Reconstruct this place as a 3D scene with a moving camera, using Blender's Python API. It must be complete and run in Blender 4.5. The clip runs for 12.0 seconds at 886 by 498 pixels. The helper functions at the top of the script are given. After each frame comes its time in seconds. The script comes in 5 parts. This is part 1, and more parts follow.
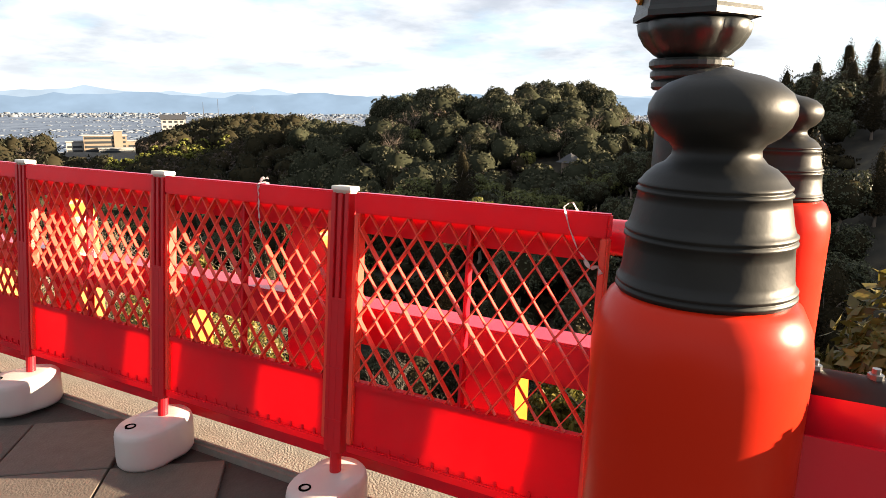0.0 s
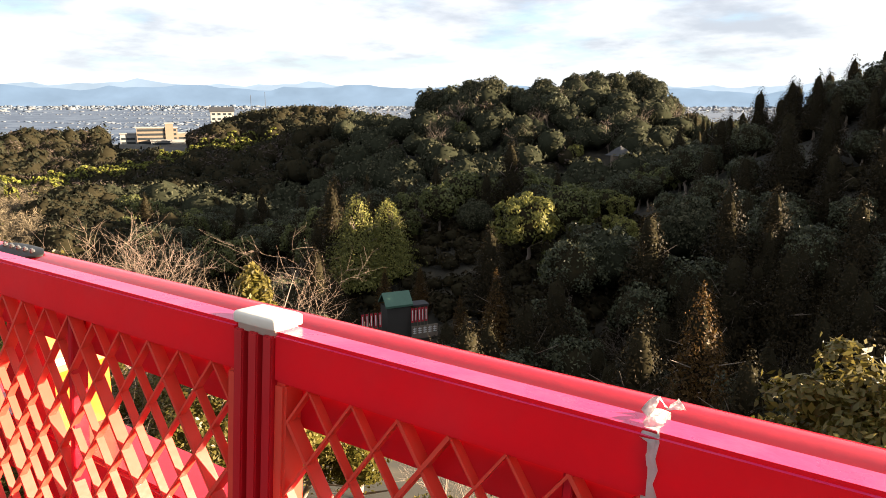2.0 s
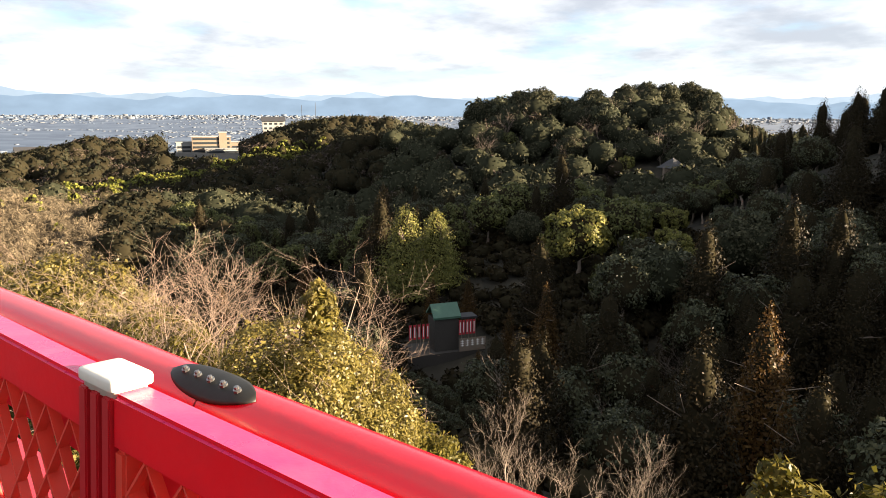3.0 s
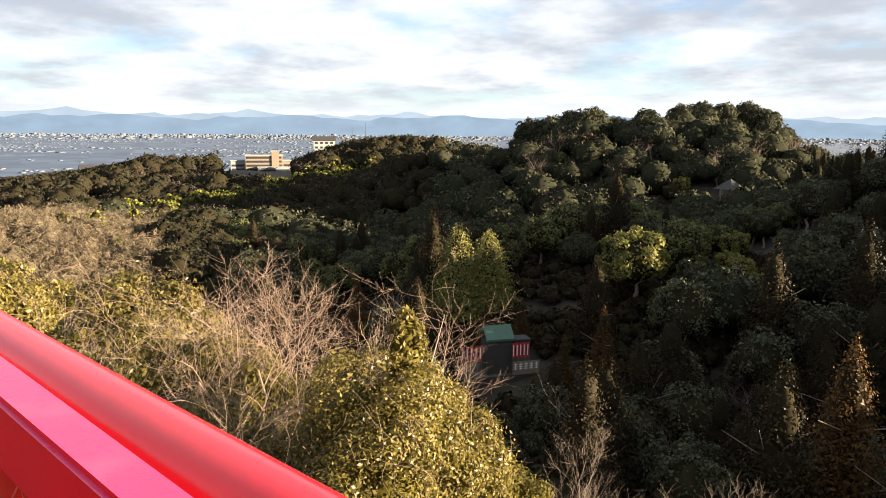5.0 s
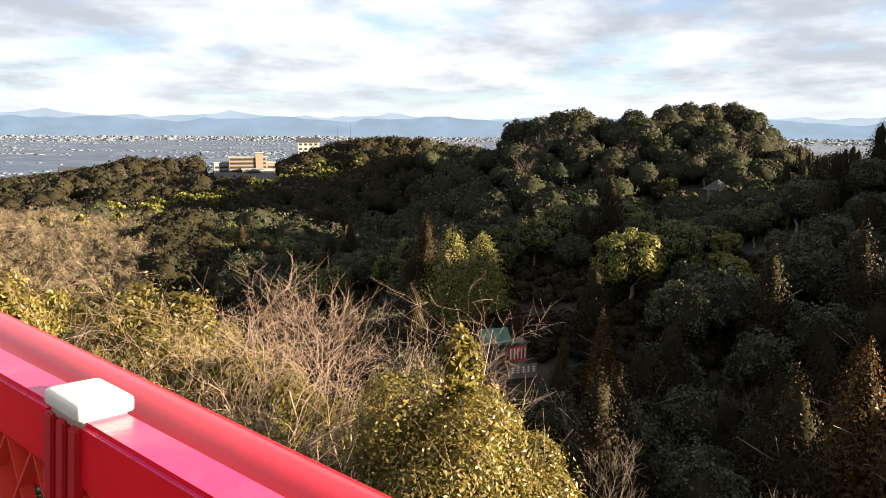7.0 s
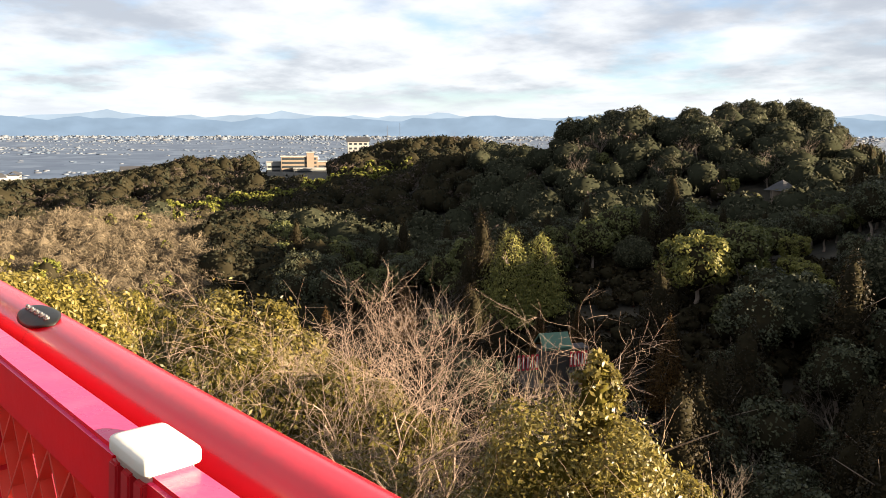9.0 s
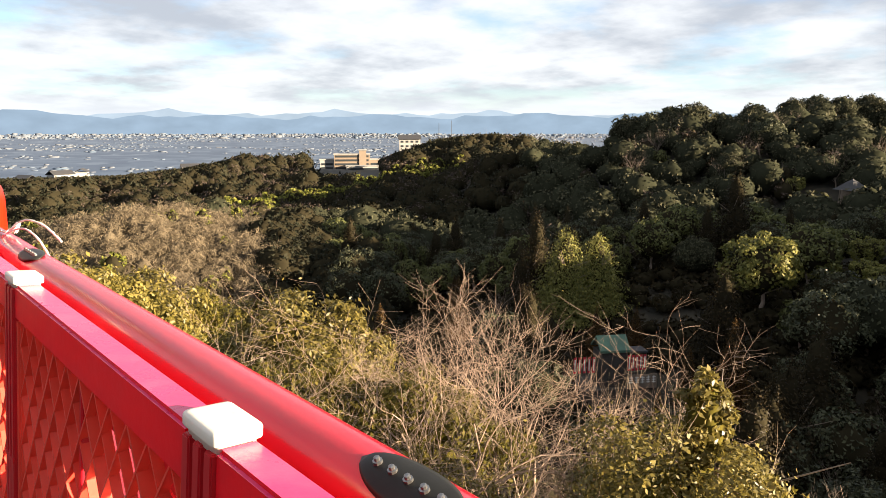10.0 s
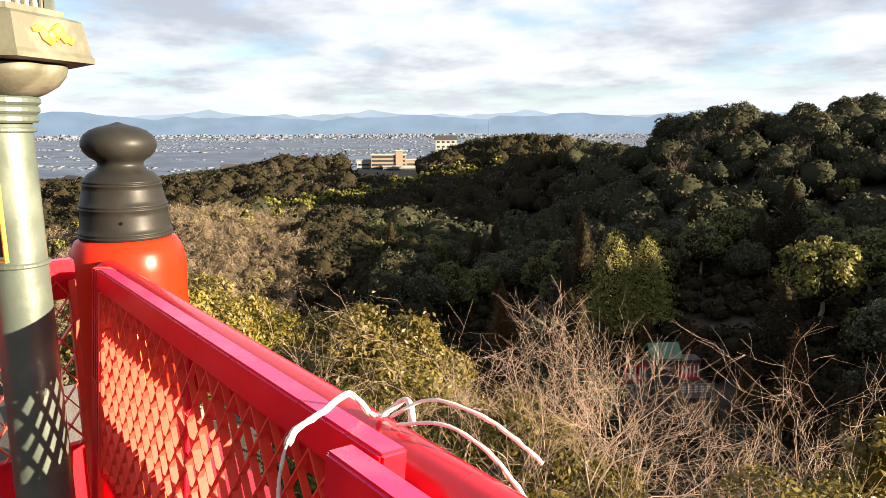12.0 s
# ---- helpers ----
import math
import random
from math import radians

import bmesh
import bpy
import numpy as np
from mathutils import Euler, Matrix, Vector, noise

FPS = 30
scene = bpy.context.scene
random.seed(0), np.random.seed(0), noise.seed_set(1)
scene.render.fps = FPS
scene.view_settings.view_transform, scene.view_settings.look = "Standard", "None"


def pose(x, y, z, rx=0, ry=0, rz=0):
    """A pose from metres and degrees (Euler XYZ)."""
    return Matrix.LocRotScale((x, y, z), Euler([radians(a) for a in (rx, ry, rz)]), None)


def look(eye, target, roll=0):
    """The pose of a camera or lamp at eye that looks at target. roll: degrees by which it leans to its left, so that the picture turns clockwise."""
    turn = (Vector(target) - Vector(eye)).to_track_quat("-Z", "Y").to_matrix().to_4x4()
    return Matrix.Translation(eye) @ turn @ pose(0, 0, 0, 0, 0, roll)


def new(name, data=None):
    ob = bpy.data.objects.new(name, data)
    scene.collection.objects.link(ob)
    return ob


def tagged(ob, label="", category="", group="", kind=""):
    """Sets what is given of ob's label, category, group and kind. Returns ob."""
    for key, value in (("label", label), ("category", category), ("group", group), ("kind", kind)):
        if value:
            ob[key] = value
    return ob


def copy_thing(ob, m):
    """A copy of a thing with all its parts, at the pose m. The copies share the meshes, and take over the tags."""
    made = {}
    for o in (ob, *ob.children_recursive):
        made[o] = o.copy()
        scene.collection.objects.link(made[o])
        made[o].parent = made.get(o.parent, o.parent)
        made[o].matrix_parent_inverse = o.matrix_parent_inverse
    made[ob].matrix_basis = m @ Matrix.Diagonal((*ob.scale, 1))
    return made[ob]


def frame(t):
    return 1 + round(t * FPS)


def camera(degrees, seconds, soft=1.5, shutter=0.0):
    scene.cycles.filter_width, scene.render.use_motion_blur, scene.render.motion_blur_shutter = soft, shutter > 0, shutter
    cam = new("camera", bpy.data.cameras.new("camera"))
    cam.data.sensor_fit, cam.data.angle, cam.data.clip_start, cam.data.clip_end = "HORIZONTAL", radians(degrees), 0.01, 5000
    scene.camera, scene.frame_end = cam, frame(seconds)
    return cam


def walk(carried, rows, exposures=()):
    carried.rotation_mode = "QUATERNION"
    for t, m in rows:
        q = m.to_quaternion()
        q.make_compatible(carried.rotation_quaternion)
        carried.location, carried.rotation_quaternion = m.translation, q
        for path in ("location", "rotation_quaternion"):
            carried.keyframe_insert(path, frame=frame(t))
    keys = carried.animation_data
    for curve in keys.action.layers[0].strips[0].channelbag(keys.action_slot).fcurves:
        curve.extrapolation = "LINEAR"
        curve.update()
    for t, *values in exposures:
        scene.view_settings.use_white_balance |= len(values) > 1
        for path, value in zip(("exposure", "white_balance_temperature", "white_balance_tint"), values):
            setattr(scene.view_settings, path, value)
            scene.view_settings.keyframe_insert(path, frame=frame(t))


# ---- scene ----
cam = camera(67.9, 12.0, soft=0.7)
PATH = [
    (0, (-1.730, -1.347, 1.439), (1.728, 0.492, 0.626), 0.26),
    (0.5, (-1.413, -0.958, 1.460), (2.023, 0.905, 0.611), 0.17),
    (1, (-1.086, -0.608, 1.488), (2.330, 1.285, 0.624), 0.18),
    (1.5, (-0.782, -0.197, 1.483), (0.902, 0.791, 1.052), 0.1),
    (2, (-0.515, 0.249, 1.484), (1.146, 1.276, 1.054), 0.1),
    (2.5, (-0.386, 0.64, 1.505), (1.228, 1.743, 1.082), 0.1),
    (3, (-0.294, 1.069, 1.529), (1.298, 2.212, 1.128), 0.3),
    (3.5, (-0.170, 1.575, 1.497), (2.923, 3.994, 0.734), 0.40),
    (5.5, (-0.074, 2.83, 1.462), (1.442, 4.089, 1.119), 0.4),
    (6, (-0.08, 3.309, 1.484), (1.456, 4.543, 1.14), 0.3),
    (6.5, (-0.134, 3.682, 1.494), (1.413, 4.903, 1.153), 0.3),
    (8.5, (-0.148, 5.441, 1.553), (1.351, 6.719, 1.21), 0.1),
    (9, (-0.149, 5.891, 1.556), (1.306, 7.22, 1.212), 0.1),
    (9.5, (-0.151, 6.351, 1.567), (1.259, 7.726, 1.216), 0.0),
    (10, (-0.181, 6.778, 1.577), (1.168, 8.213, 1.226), -0.0),
    (10.5, (-0.185, 7.181, 1.593), (2.464, 10.094, 0.891), 0.08),
    (11, (-0.212, 7.635, 1.634), (2.402, 10.578, 0.927), -0.04),
    (11.5, (-0.271, 8.060, 1.658), (2.313, 11.031, 0.955), -0.10),
    (12, (-0.349, 8.488, 1.718), (2.193, 11.496, 1.018), -0.17),
]
walk(cam, [(t, look(eye, target, roll)) for t, eye, target, roll in PATH],
     exposures=((0.0, 2.92), (3.0, 2.92), (4.5, 2.76), (7.5, 2.74), (12.0, 2.69)))

# ---- world and sun ----
SUN_AZ, SUN_EL = radians(151.0), radians(11.0)     # clockwise from +y
SUN_DIR = Vector((math.sin(SUN_AZ) * math.cos(SUN_EL), math.cos(SUN_AZ) * math.cos(SUN_EL), math.sin(SUN_EL)))
sun = new("sun", bpy.data.lights.new("sun", "SUN"))
sun.data.energy, sun.data.angle, sun.data.color = 5.0, radians(0.55), (1.0, 0.80, 0.56)
sun.matrix_world = look(SUN_DIR * 100, (0, 0, 0))


def build_world():
    w = bpy.data.worlds.new("world")
    scene.world = w
    w.use_nodes = True
    nt = w.node_tree
    nt.nodes.clear()
    N, L = nt.nodes.new, nt.links.new
    out, bg, sky = N("ShaderNodeOutputWorld"), N("ShaderNodeBackground"), N("ShaderNodeTexSky")
    sky.sky_type, sky.sun_disc = "NISHITA", False
    sky.sun_elevation, sky.sun_rotation = SUN_EL, SUN_AZ
    sky.altitude, sky.air_density, sky.dust_density, sky.ozone_density = 300, 1.0, 0.1, 2.0
    geo = N("ShaderNodeTexCoord")
    sep = N("ShaderNodeSeparateXYZ")
    L(geo.outputs["Generated"], sep.inputs[0])

    def m(op, a, b=0.0, c=0.0):
        n = N("ShaderNodeMath")
        n.operation = op
        for i, v in enumerate((a, b, c)):
            if isinstance(v, (int, float)):
                n.inputs[i].default_value = v
            else:
                L(v, n.inputs[i])
        return n.outputs[0]

    # the direction on a flat cloud deck overhead
    up = m("MAXIMUM", m("ADD", sep.outputs[2], 0.16), 0.05)
    px, py = m("DIVIDE", sep.outputs[0], up), m("DIVIDE", sep.outputs[1], up)
    comb = N("ShaderNodeCombineXYZ")
    L(px, comb.inputs[0])
    L(py, comb.inputs[1])

    def cloud(scale, detail, seed, rough=0.55):
        n = N("ShaderNodeTexNoise")
        n.noise_dimensions = "4D"
        n.inputs["W"].default_value = seed
        n.inputs["Scale"].default_value, n.inputs["Detail"].default_value, n.inputs["Roughness"].default_value = scale, detail, rough
        L(comb.outputs[0], n.inputs["Vector"])
        return n.outputs[0]

    def ramp(v, lo, hi):
        n = N("ShaderNodeMapRange")
        n.interpolation_type = "SMOOTHSTEP"
        n.inputs["From Min"].default_value, n.inputs["From Max"].default_value = lo, hi
        L(v, n.inputs["Value"])
        return n.outputs[0]

    cover = ramp(cloud(1.5, 8, 3.7), 0.33, 0.53)
    shade = ramp(cloud(1.5, 7, 9.1), 0.37, 0.63)
    skyc = N("ShaderNodeMixRGB")
    skyc.blend_type, skyc.inputs[0].default_value = "MULTIPLY", 1.0
    L(sky.outputs[0], skyc.inputs[1])
    skyc.inputs[2].default_value = (0.20, 0.215, 0.25, 1)
    clc = N("ShaderNodeMixRGB")
    clc.inputs[1].default_value = (0.95, 0.965, 0.99, 1)
    clc.inputs[2].default_value = (0.53, 0.56, 0.62, 1)
    L(shade, clc.inputs[0])
    mix = N("ShaderNodeMixRGB")
    L(m("MULTIPLY_ADD", cover, 0.62, 0.32), mix.inputs[0])
    L(skyc.outputs[0], mix.inputs[1])
    L(clc.outputs[0], mix.inputs[2])
    # pale band low over the horizon
    low = N("ShaderNodeMixRGB")
    L(m("SUBTRACT", 1.0, ramp(sep.outputs[2], 0.0, 0.075)), low.inputs[0])
    L(mix.outputs[0], low.inputs[1])
    low.inputs[2].default_value = (0.86, 0.90, 0.96, 1)
    L(low.outputs[0], bg.inputs[0])
    bg.inputs[1].default_value = 0.172
    L(bg.outputs[0], out.inputs[0])


build_world()

# ---- materials ----


def mat(name, color, rough=0.5, metal=0.0, vary=0.15, scale=8.0, bump=0.0, bump_scale=60.0, spec=0.5, dirt=None, dirt_amount=0.3,
        dirt_scale=3.0, island=0.0, per_object=0.0, translucent=0.0, coat=0.0, stretch=None, second=None):
    """A Principled surface whose colour varies at two scales, with fine relief."""
    mt = bpy.data.materials.new(name)
    mt.use_nodes = True
    nt = mt.node_tree
    N, L = nt.nodes.new, nt.links.new
    b = nt.nodes["Principled BSDF"]
    out = nt.nodes["Material Output"]
    co = N("ShaderNodeTexCoord")
    src = co.outputs["Object"]
    if stretch:
        mp = N("ShaderNodeMapping")
        mp.inputs["Scale"].default_value = stretch
        L(src, mp.inputs[0])
        src = mp.outputs[0]

    def noise_(sc, detail=5.0):
        n = N("ShaderNodeTexNoise")
        n.inputs["Scale"].default_value, n.inputs["Detail"].default_value = sc, detail
        L(src, n.inputs["Vector"])
        return n.outputs[0]

    hsv = N("ShaderNodeHueSaturation")
    hsv.inputs["Color"].default_value = (*color, 1)
    if second:
        mx2 = N("ShaderNodeMixRGB")
        mx2.inputs[1].default_value, mx2.inputs[2].default_value = (*color, 1), (*second, 1)
        src2 = N("ShaderNodeNewGeometry").outputs["Random Per Island"] if island else N("ShaderNodeObjectInfo").outputs["Random"]
        L(src2, mx2.inputs[0])
        L(mx2.outputs[0], hsv.inputs["Color"])
    val = N("ShaderNodeMath")
    val.operation = "MULTIPLY_ADD"
    L(noise_(scale), val.inputs[0])
    val.inputs[1].default_value, val.inputs[2].default_value = 2 * vary, 1 - vary
    v = val.outputs[0]
    for amount, kind in ((island, 0), (per_object, 1)):
        if amount:
            r = N("ShaderNodeNewGeometry").outputs["Random Per Island"] if kind == 0 else N("ShaderNodeObjectInfo").outputs["Random"]
            k = N("ShaderNodeMath")
            k.operation = "MULTIPLY_ADD"
            L(r, k.inputs[0])
            k.inputs[1].default_value, k.inputs[2].default_value = 2 * amount, 1 - amount
            mm = N("ShaderNodeMath")
            mm.operation = "MULTIPLY"
            L(v, mm.inputs[0])
            L(k.outputs[0], mm.inputs[1])
            v = mm.outputs[0]
    L(v, hsv.inputs["Value"])
    colour = hsv.outputs[0]
    if dirt:
        mr = N("ShaderNodeMapRange")
        mr.inputs["From Min"].default_value, mr.inputs["From Max"].default_value = 0.48, 0.72
        mr.inputs["To Max"].default_value = dirt_amount
        L(noise_(dirt_scale, 8), mr.inputs["Value"])
        mx = N("ShaderNodeMixRGB")
        L(mr.outputs[0], mx.inputs[0])
        L(colour, mx.inputs[1])
        mx.inputs[2].default_value = (*dirt, 1)
        colour = mx.outputs[0]
    L(colour, b.inputs["Base Color"])
    rr = N("ShaderNodeMath")
    rr.operation = "MULTIPLY_ADD"
    L(noise_(scale * 2.7), rr.inputs[0])
    rr.inputs[1].default_value, rr.inputs[2].default_value = 0.3 * rough, 0.85 * rough
    L(rr.outputs[0], b.inputs["Roughness"])
    b.inputs["Metallic"].default_value = metal
    b.inputs["Specular IOR Level"].default_value = spec
    b.inputs["Coat Weight"].default_value = coat
    b.inputs["Coat Roughness"].default_value = 0.15
    if bump:
        bp = N("ShaderNodeBump")
        bp.inputs["Strength"].default_value, bp.inputs["Distance"].default_value = bump, 0.01
        L(noise_(bump_scale), bp.inputs["Height"])
        L(bp.outputs[0], b.inputs["Normal"])
    if translucent:
        tr, ms = N("ShaderNodeBsdfTranslucent"), N("ShaderNodeMixShader")
        L(colour, tr.inputs[0])
        ms.inputs[0].default_value = translucent
        L(b.outputs[0], ms.inputs[1])
        L(tr.outputs[0], ms.inputs[2])
        L(ms.outputs[0], out.inputs["Surface"])
    return mt


def leaf(name, a, b, translucent=0.3, rough=0.5, spec=0.12):
    """Leaves between two colours, each leaf and each tree a little different."""
    return mat(name, a, rough=rough, spec=spec, vary=0.2, scale=0.6, island=0.24, per_object=0.20, translucent=translucent, second=b)


RED = (0.48, 0.008, 0.022)
M = {
    "red_plastic": mat("red_plastic", (0.74, 0.020, 0.036), spec=0.25, rough=0.42, vary=0.10, scale=5, bump=0.08, bump_scale=45, dirt=(0.50, 0.08, 0.08), dirt_amount=0.25, translucent=0.52),
    "red_frame": mat("red_frame", (0.62, 0.008, 0.022), spec=0.3, coat=0.12, rough=0.36, vary=0.10, scale=6, bump=0.06, bump_scale=60, dirt=(0.52, 0.04, 0.055), dirt_amount=0.3, dirt_scale=9, translucent=0.34),
    # same red plastic, made oranger: overexposed sun is put into its colour
    "red_lattice": mat("red_lattice", (0.76, 0.072, 0.044), spec=0.5, rough=0.35, vary=0.10, scale=5, bump=0.06, bump_scale=45, translucent=0.2),
    # sky sheen on upward faces, put into the colour as pink
    "red_sky_sheen": mat("red_sky_sheen", (0.60, 0.028, 0.120), spec=0.45, rough=0.28, vary=0.12, scale=9, bump=0.06, bump_scale=60, dirt=(0.62, 0.085, 0.17), dirt_amount=0.5, dirt_scale=14),
    "tape": mat("tape", (0.80, 0.78, 0.76), rough=0.3, vary=0.1, scale=60, bump=0.5, bump_scale=90, translucent=0.5),
    "red_post": mat("red_post", (0.56, 0.008, 0.016), translucent=0.2, rough=0.4, vary=0.12, scale=6, bump=0.05, dirt=(0.3, 0.04, 0.04)),
    "vermilion": mat("vermilion", RED, rough=0.24, vary=0.10, scale=3, bump=0.07, bump_scale=30, dirt=(0.42, 0.03, 0.045), dirt_amount=0.35, dirt_scale=2.0, coat=0.22),
    "orange_red": mat("orange_red", (0.43, 0.016, 0.004), spec=0.14, rough=0.30, vary=0.08, scale=4, bump=0.05, bump_scale=18, dirt=(0.42, 0.02, 0.010), dirt_amount=0.4, dirt_scale=5),
    "yellow": mat("yellow", (0.50, 0.112, 0.004), rough=0.4, vary=0.12, scale=7, bump=0.06, dirt=(0.45, 0.13, 0.02), dirt_amount=0.4),
    "black_metal": mat("black_metal", (0.014, 0.0138, 0.0125), spec=0.16, rough=0.45, vary=0.25, scale=6, bump=0.10, bump_scale=22, dirt=(0.030, 0.030, 0.025), dirt_amount=0.5, dirt_scale=7),
    "bronze": mat("bronze", (0.0720, 0.0900, 0.0756), rough=0.42, metal=0.25, vary=0.2, scale=9, bump=0.08, dirt=(0.20, 0.23, 0.19), dirt_amount=0.5, dirt_scale=6),
    "bronze_dark": mat("bronze_dark", (0.0123, 0.0147, 0.0133), rough=0.42, metal=0.2, vary=0.2, scale=9, bump=0.08, dirt=(0.03, 0.034, 0.03), dirt_amount=0.4, dirt_scale=6),
    "patina": mat("patina", (0.0714, 0.0714, 0.0504), rough=0.55, vary=0.25, scale=14, bump=0.15, dirt=(0.18, 0.175, 0.135), dirt_amount=0.6, dirt_scale=12),
    "gilt": mat("gilt", (0.62, 0.33, 0.07), rough=0.4, metal=0.5, vary=0.3, scale=20, bump=0.2),
    "steel": mat("steel", (0.22, 0.22, 0.22), rough=0.35, metal=0.9, vary=0.2, scale=60),
    "white_plastic": mat("white_plastic", (0.66, 0.61, 0.53), rough=0.45, vary=0.06, scale=12, bump=0.05, dirt=(0.55, 0.42, 0.33), dirt_amount=0.5, dirt_scale=14),
    "base_plastic": mat("base_plastic", (0.4250, 0.3740, 0.3570), rough=0.5, vary=0.08, scale=6, bump=0.15, bump_scale=40, dirt=(0.42, 0.36, 0.32), dirt_amount=0.5, dirt_scale=9),
    "twine": mat("twine", (0.6240, 0.5840, 0.5600), rough=0.7, vary=0.15, scale=80, bump=0.3, bump_scale=300),
    # near black, painted in for the shade inside small holes
    "hole": mat("hole", (0.004, 0.004, 0.004), rough=0.9, spec=0.0),
    "bed": mat("bed", (0.045, 0.04, 0.035), rough=0.9, bump=0.4),
    "slab": mat("slab", (0.0850, 0.0672, 0.0536), rough=0.75, vary=0.3, scale=14, bump=0.35, bump_scale=90, dirt=(0.09, 0.07, 0.06), dirt_amount=0.7, dirt_scale=2.5, per_object=0.18),
    "kerb": mat("kerb", (0.1913, 0.1721, 0.1435), rough=0.85, vary=0.3, scale=18, bump=0.6, bump_scale=110, dirt=(0.2, 0.18, 0.15), dirt_amount=0.7, dirt_scale=7),
    "steel_deck": mat("steel_deck", (0.35, 0.03, 0.03), rough=0.6),
    "bark": mat("bark", (0.20, 0.155, 0.12), rough=0.9, vary=0.3, scale=9, bump=0.6, bump_scale=30, stretch=(1, 1, 0.25)),
    "twig": mat("twig", (0.2350, 0.1650, 0.1230), rough=0.8, vary=0.25, scale=5, per_object=0.1),
    "twig_pale": mat("twig_pale", (0.2900, 0.2150, 0.1400), rough=0.8, vary=0.25, scale=5, per_object=0.1),
    "twig_grey": mat("twig_grey", (0.15, 0.115, 0.09), rough=0.85, vary=0.25, scale=5, per_object=0.15),
    "leaf_gold": leaf("leaf_gold", (0.0937, 0.0787, 0.0150), (0.1575, 0.1238, 0.0315), 0.35, rough=0.42, spec=0.3),
    "leaf_olive": leaf("leaf_olive", (0.0682, 0.0651, 0.0112), (0.1240, 0.0992, 0.0211), 0.35, rough=0.4),
    "leaf_rust": leaf("leaf_rust", (0.0480, 0.0240, 0.0072), (0.0768, 0.0432, 0.0120), 0.25),
    "leaf_fresh": leaf("leaf_fresh", (0.0632, 0.0734, 0.0239), (0.1122, 0.1122, 0.0398), 0.2),
    # brighter than leaf_fresh: sunlight on the standout trees is put into the colour
    "leaf_sunny": leaf("leaf_sunny", (0.1125, 0.1225, 0.0325), (0.2063, 0.1875, 0.0525), 0.25),
    "leaf_dark": leaf("leaf_dark", (0.0320, 0.0380, 0.0220), (0.0720, 0.0730, 0.0400), 0.2),
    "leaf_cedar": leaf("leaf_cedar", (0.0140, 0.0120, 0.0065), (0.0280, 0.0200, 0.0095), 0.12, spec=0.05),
    # crown filler tones: shade between the leaves is put into their colour
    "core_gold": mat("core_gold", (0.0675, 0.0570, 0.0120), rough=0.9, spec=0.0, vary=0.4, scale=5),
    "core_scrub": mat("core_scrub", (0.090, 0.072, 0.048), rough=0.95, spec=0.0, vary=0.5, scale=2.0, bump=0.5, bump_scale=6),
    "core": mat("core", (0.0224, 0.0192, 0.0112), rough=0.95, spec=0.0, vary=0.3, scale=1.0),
    "brush": leaf("brush", (0.1050, 0.0830, 0.0550), (0.1650, 0.1300, 0.0850), 0.2, rough=0.8),
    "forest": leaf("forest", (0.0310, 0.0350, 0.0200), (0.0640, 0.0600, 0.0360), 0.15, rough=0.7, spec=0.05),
    # shaded copy of forest: the far ridge's shade is put into its colour
    "forest_shaded": leaf("forest_shaded", (0.0140, 0.0165, 0.0100), (0.0290, 0.0270, 0.0170), 0.1, rough=0.7, spec=0.03),
    "forest_cedar": leaf("forest_cedar", (0.0150, 0.0190, 0.0100), (0.0300, 0.0300, 0.0150), 0.12, rough=0.7, spec=0.05),
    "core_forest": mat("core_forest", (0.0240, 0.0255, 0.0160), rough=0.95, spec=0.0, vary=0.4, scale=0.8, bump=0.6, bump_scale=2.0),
    "forest_bamboo": leaf("forest_bamboo", (0.0900, 0.1000, 0.0180), (0.1350, 0.1300, 0.0270), 0.2, rough=0.6),
    "forest_bare": leaf("forest_bare", (0.0380, 0.0300, 0.0260), (0.0660, 0.0490, 0.0390), 0.1, rough=0.8),
    "wall_beige": mat("wall_beige", (0.1755, 0.1333, 0.0975), rough=0.8, vary=0.08, scale=0.3),
    "wall_white": mat("wall_white", (0.2600, 0.2535, 0.2405), rough=0.8, vary=0.08, scale=0.3),
    "lantern_white": mat("lantern_white", (0.72, 0.70, 0.64), rough=0.7, vary=0.08, scale=12),
    "roof_grey": mat("roof_grey", (0.028, 0.028, 0.031), rough=0.7, vary=0.2, scale=0.8),
    "roof_green": mat("roof_green", (0.045, 0.11, 0.075), rough=0.6, vary=0.2, scale=1.5),
    "window_dark": mat("window_dark", (0.03, 0.035, 0.04), rough=0.12),
    "banner": mat("banner", (0.50, 0.03, 0.045), rough=0.8, vary=0.15, scale=3, translucent=0.2),
    "ink": mat("ink", (0.75, 0.74, 0.70), rough=0.6),
    # blue-grey house tones: the haze of distance is put into them
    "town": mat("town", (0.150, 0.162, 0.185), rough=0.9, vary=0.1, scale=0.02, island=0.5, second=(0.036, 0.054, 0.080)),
}


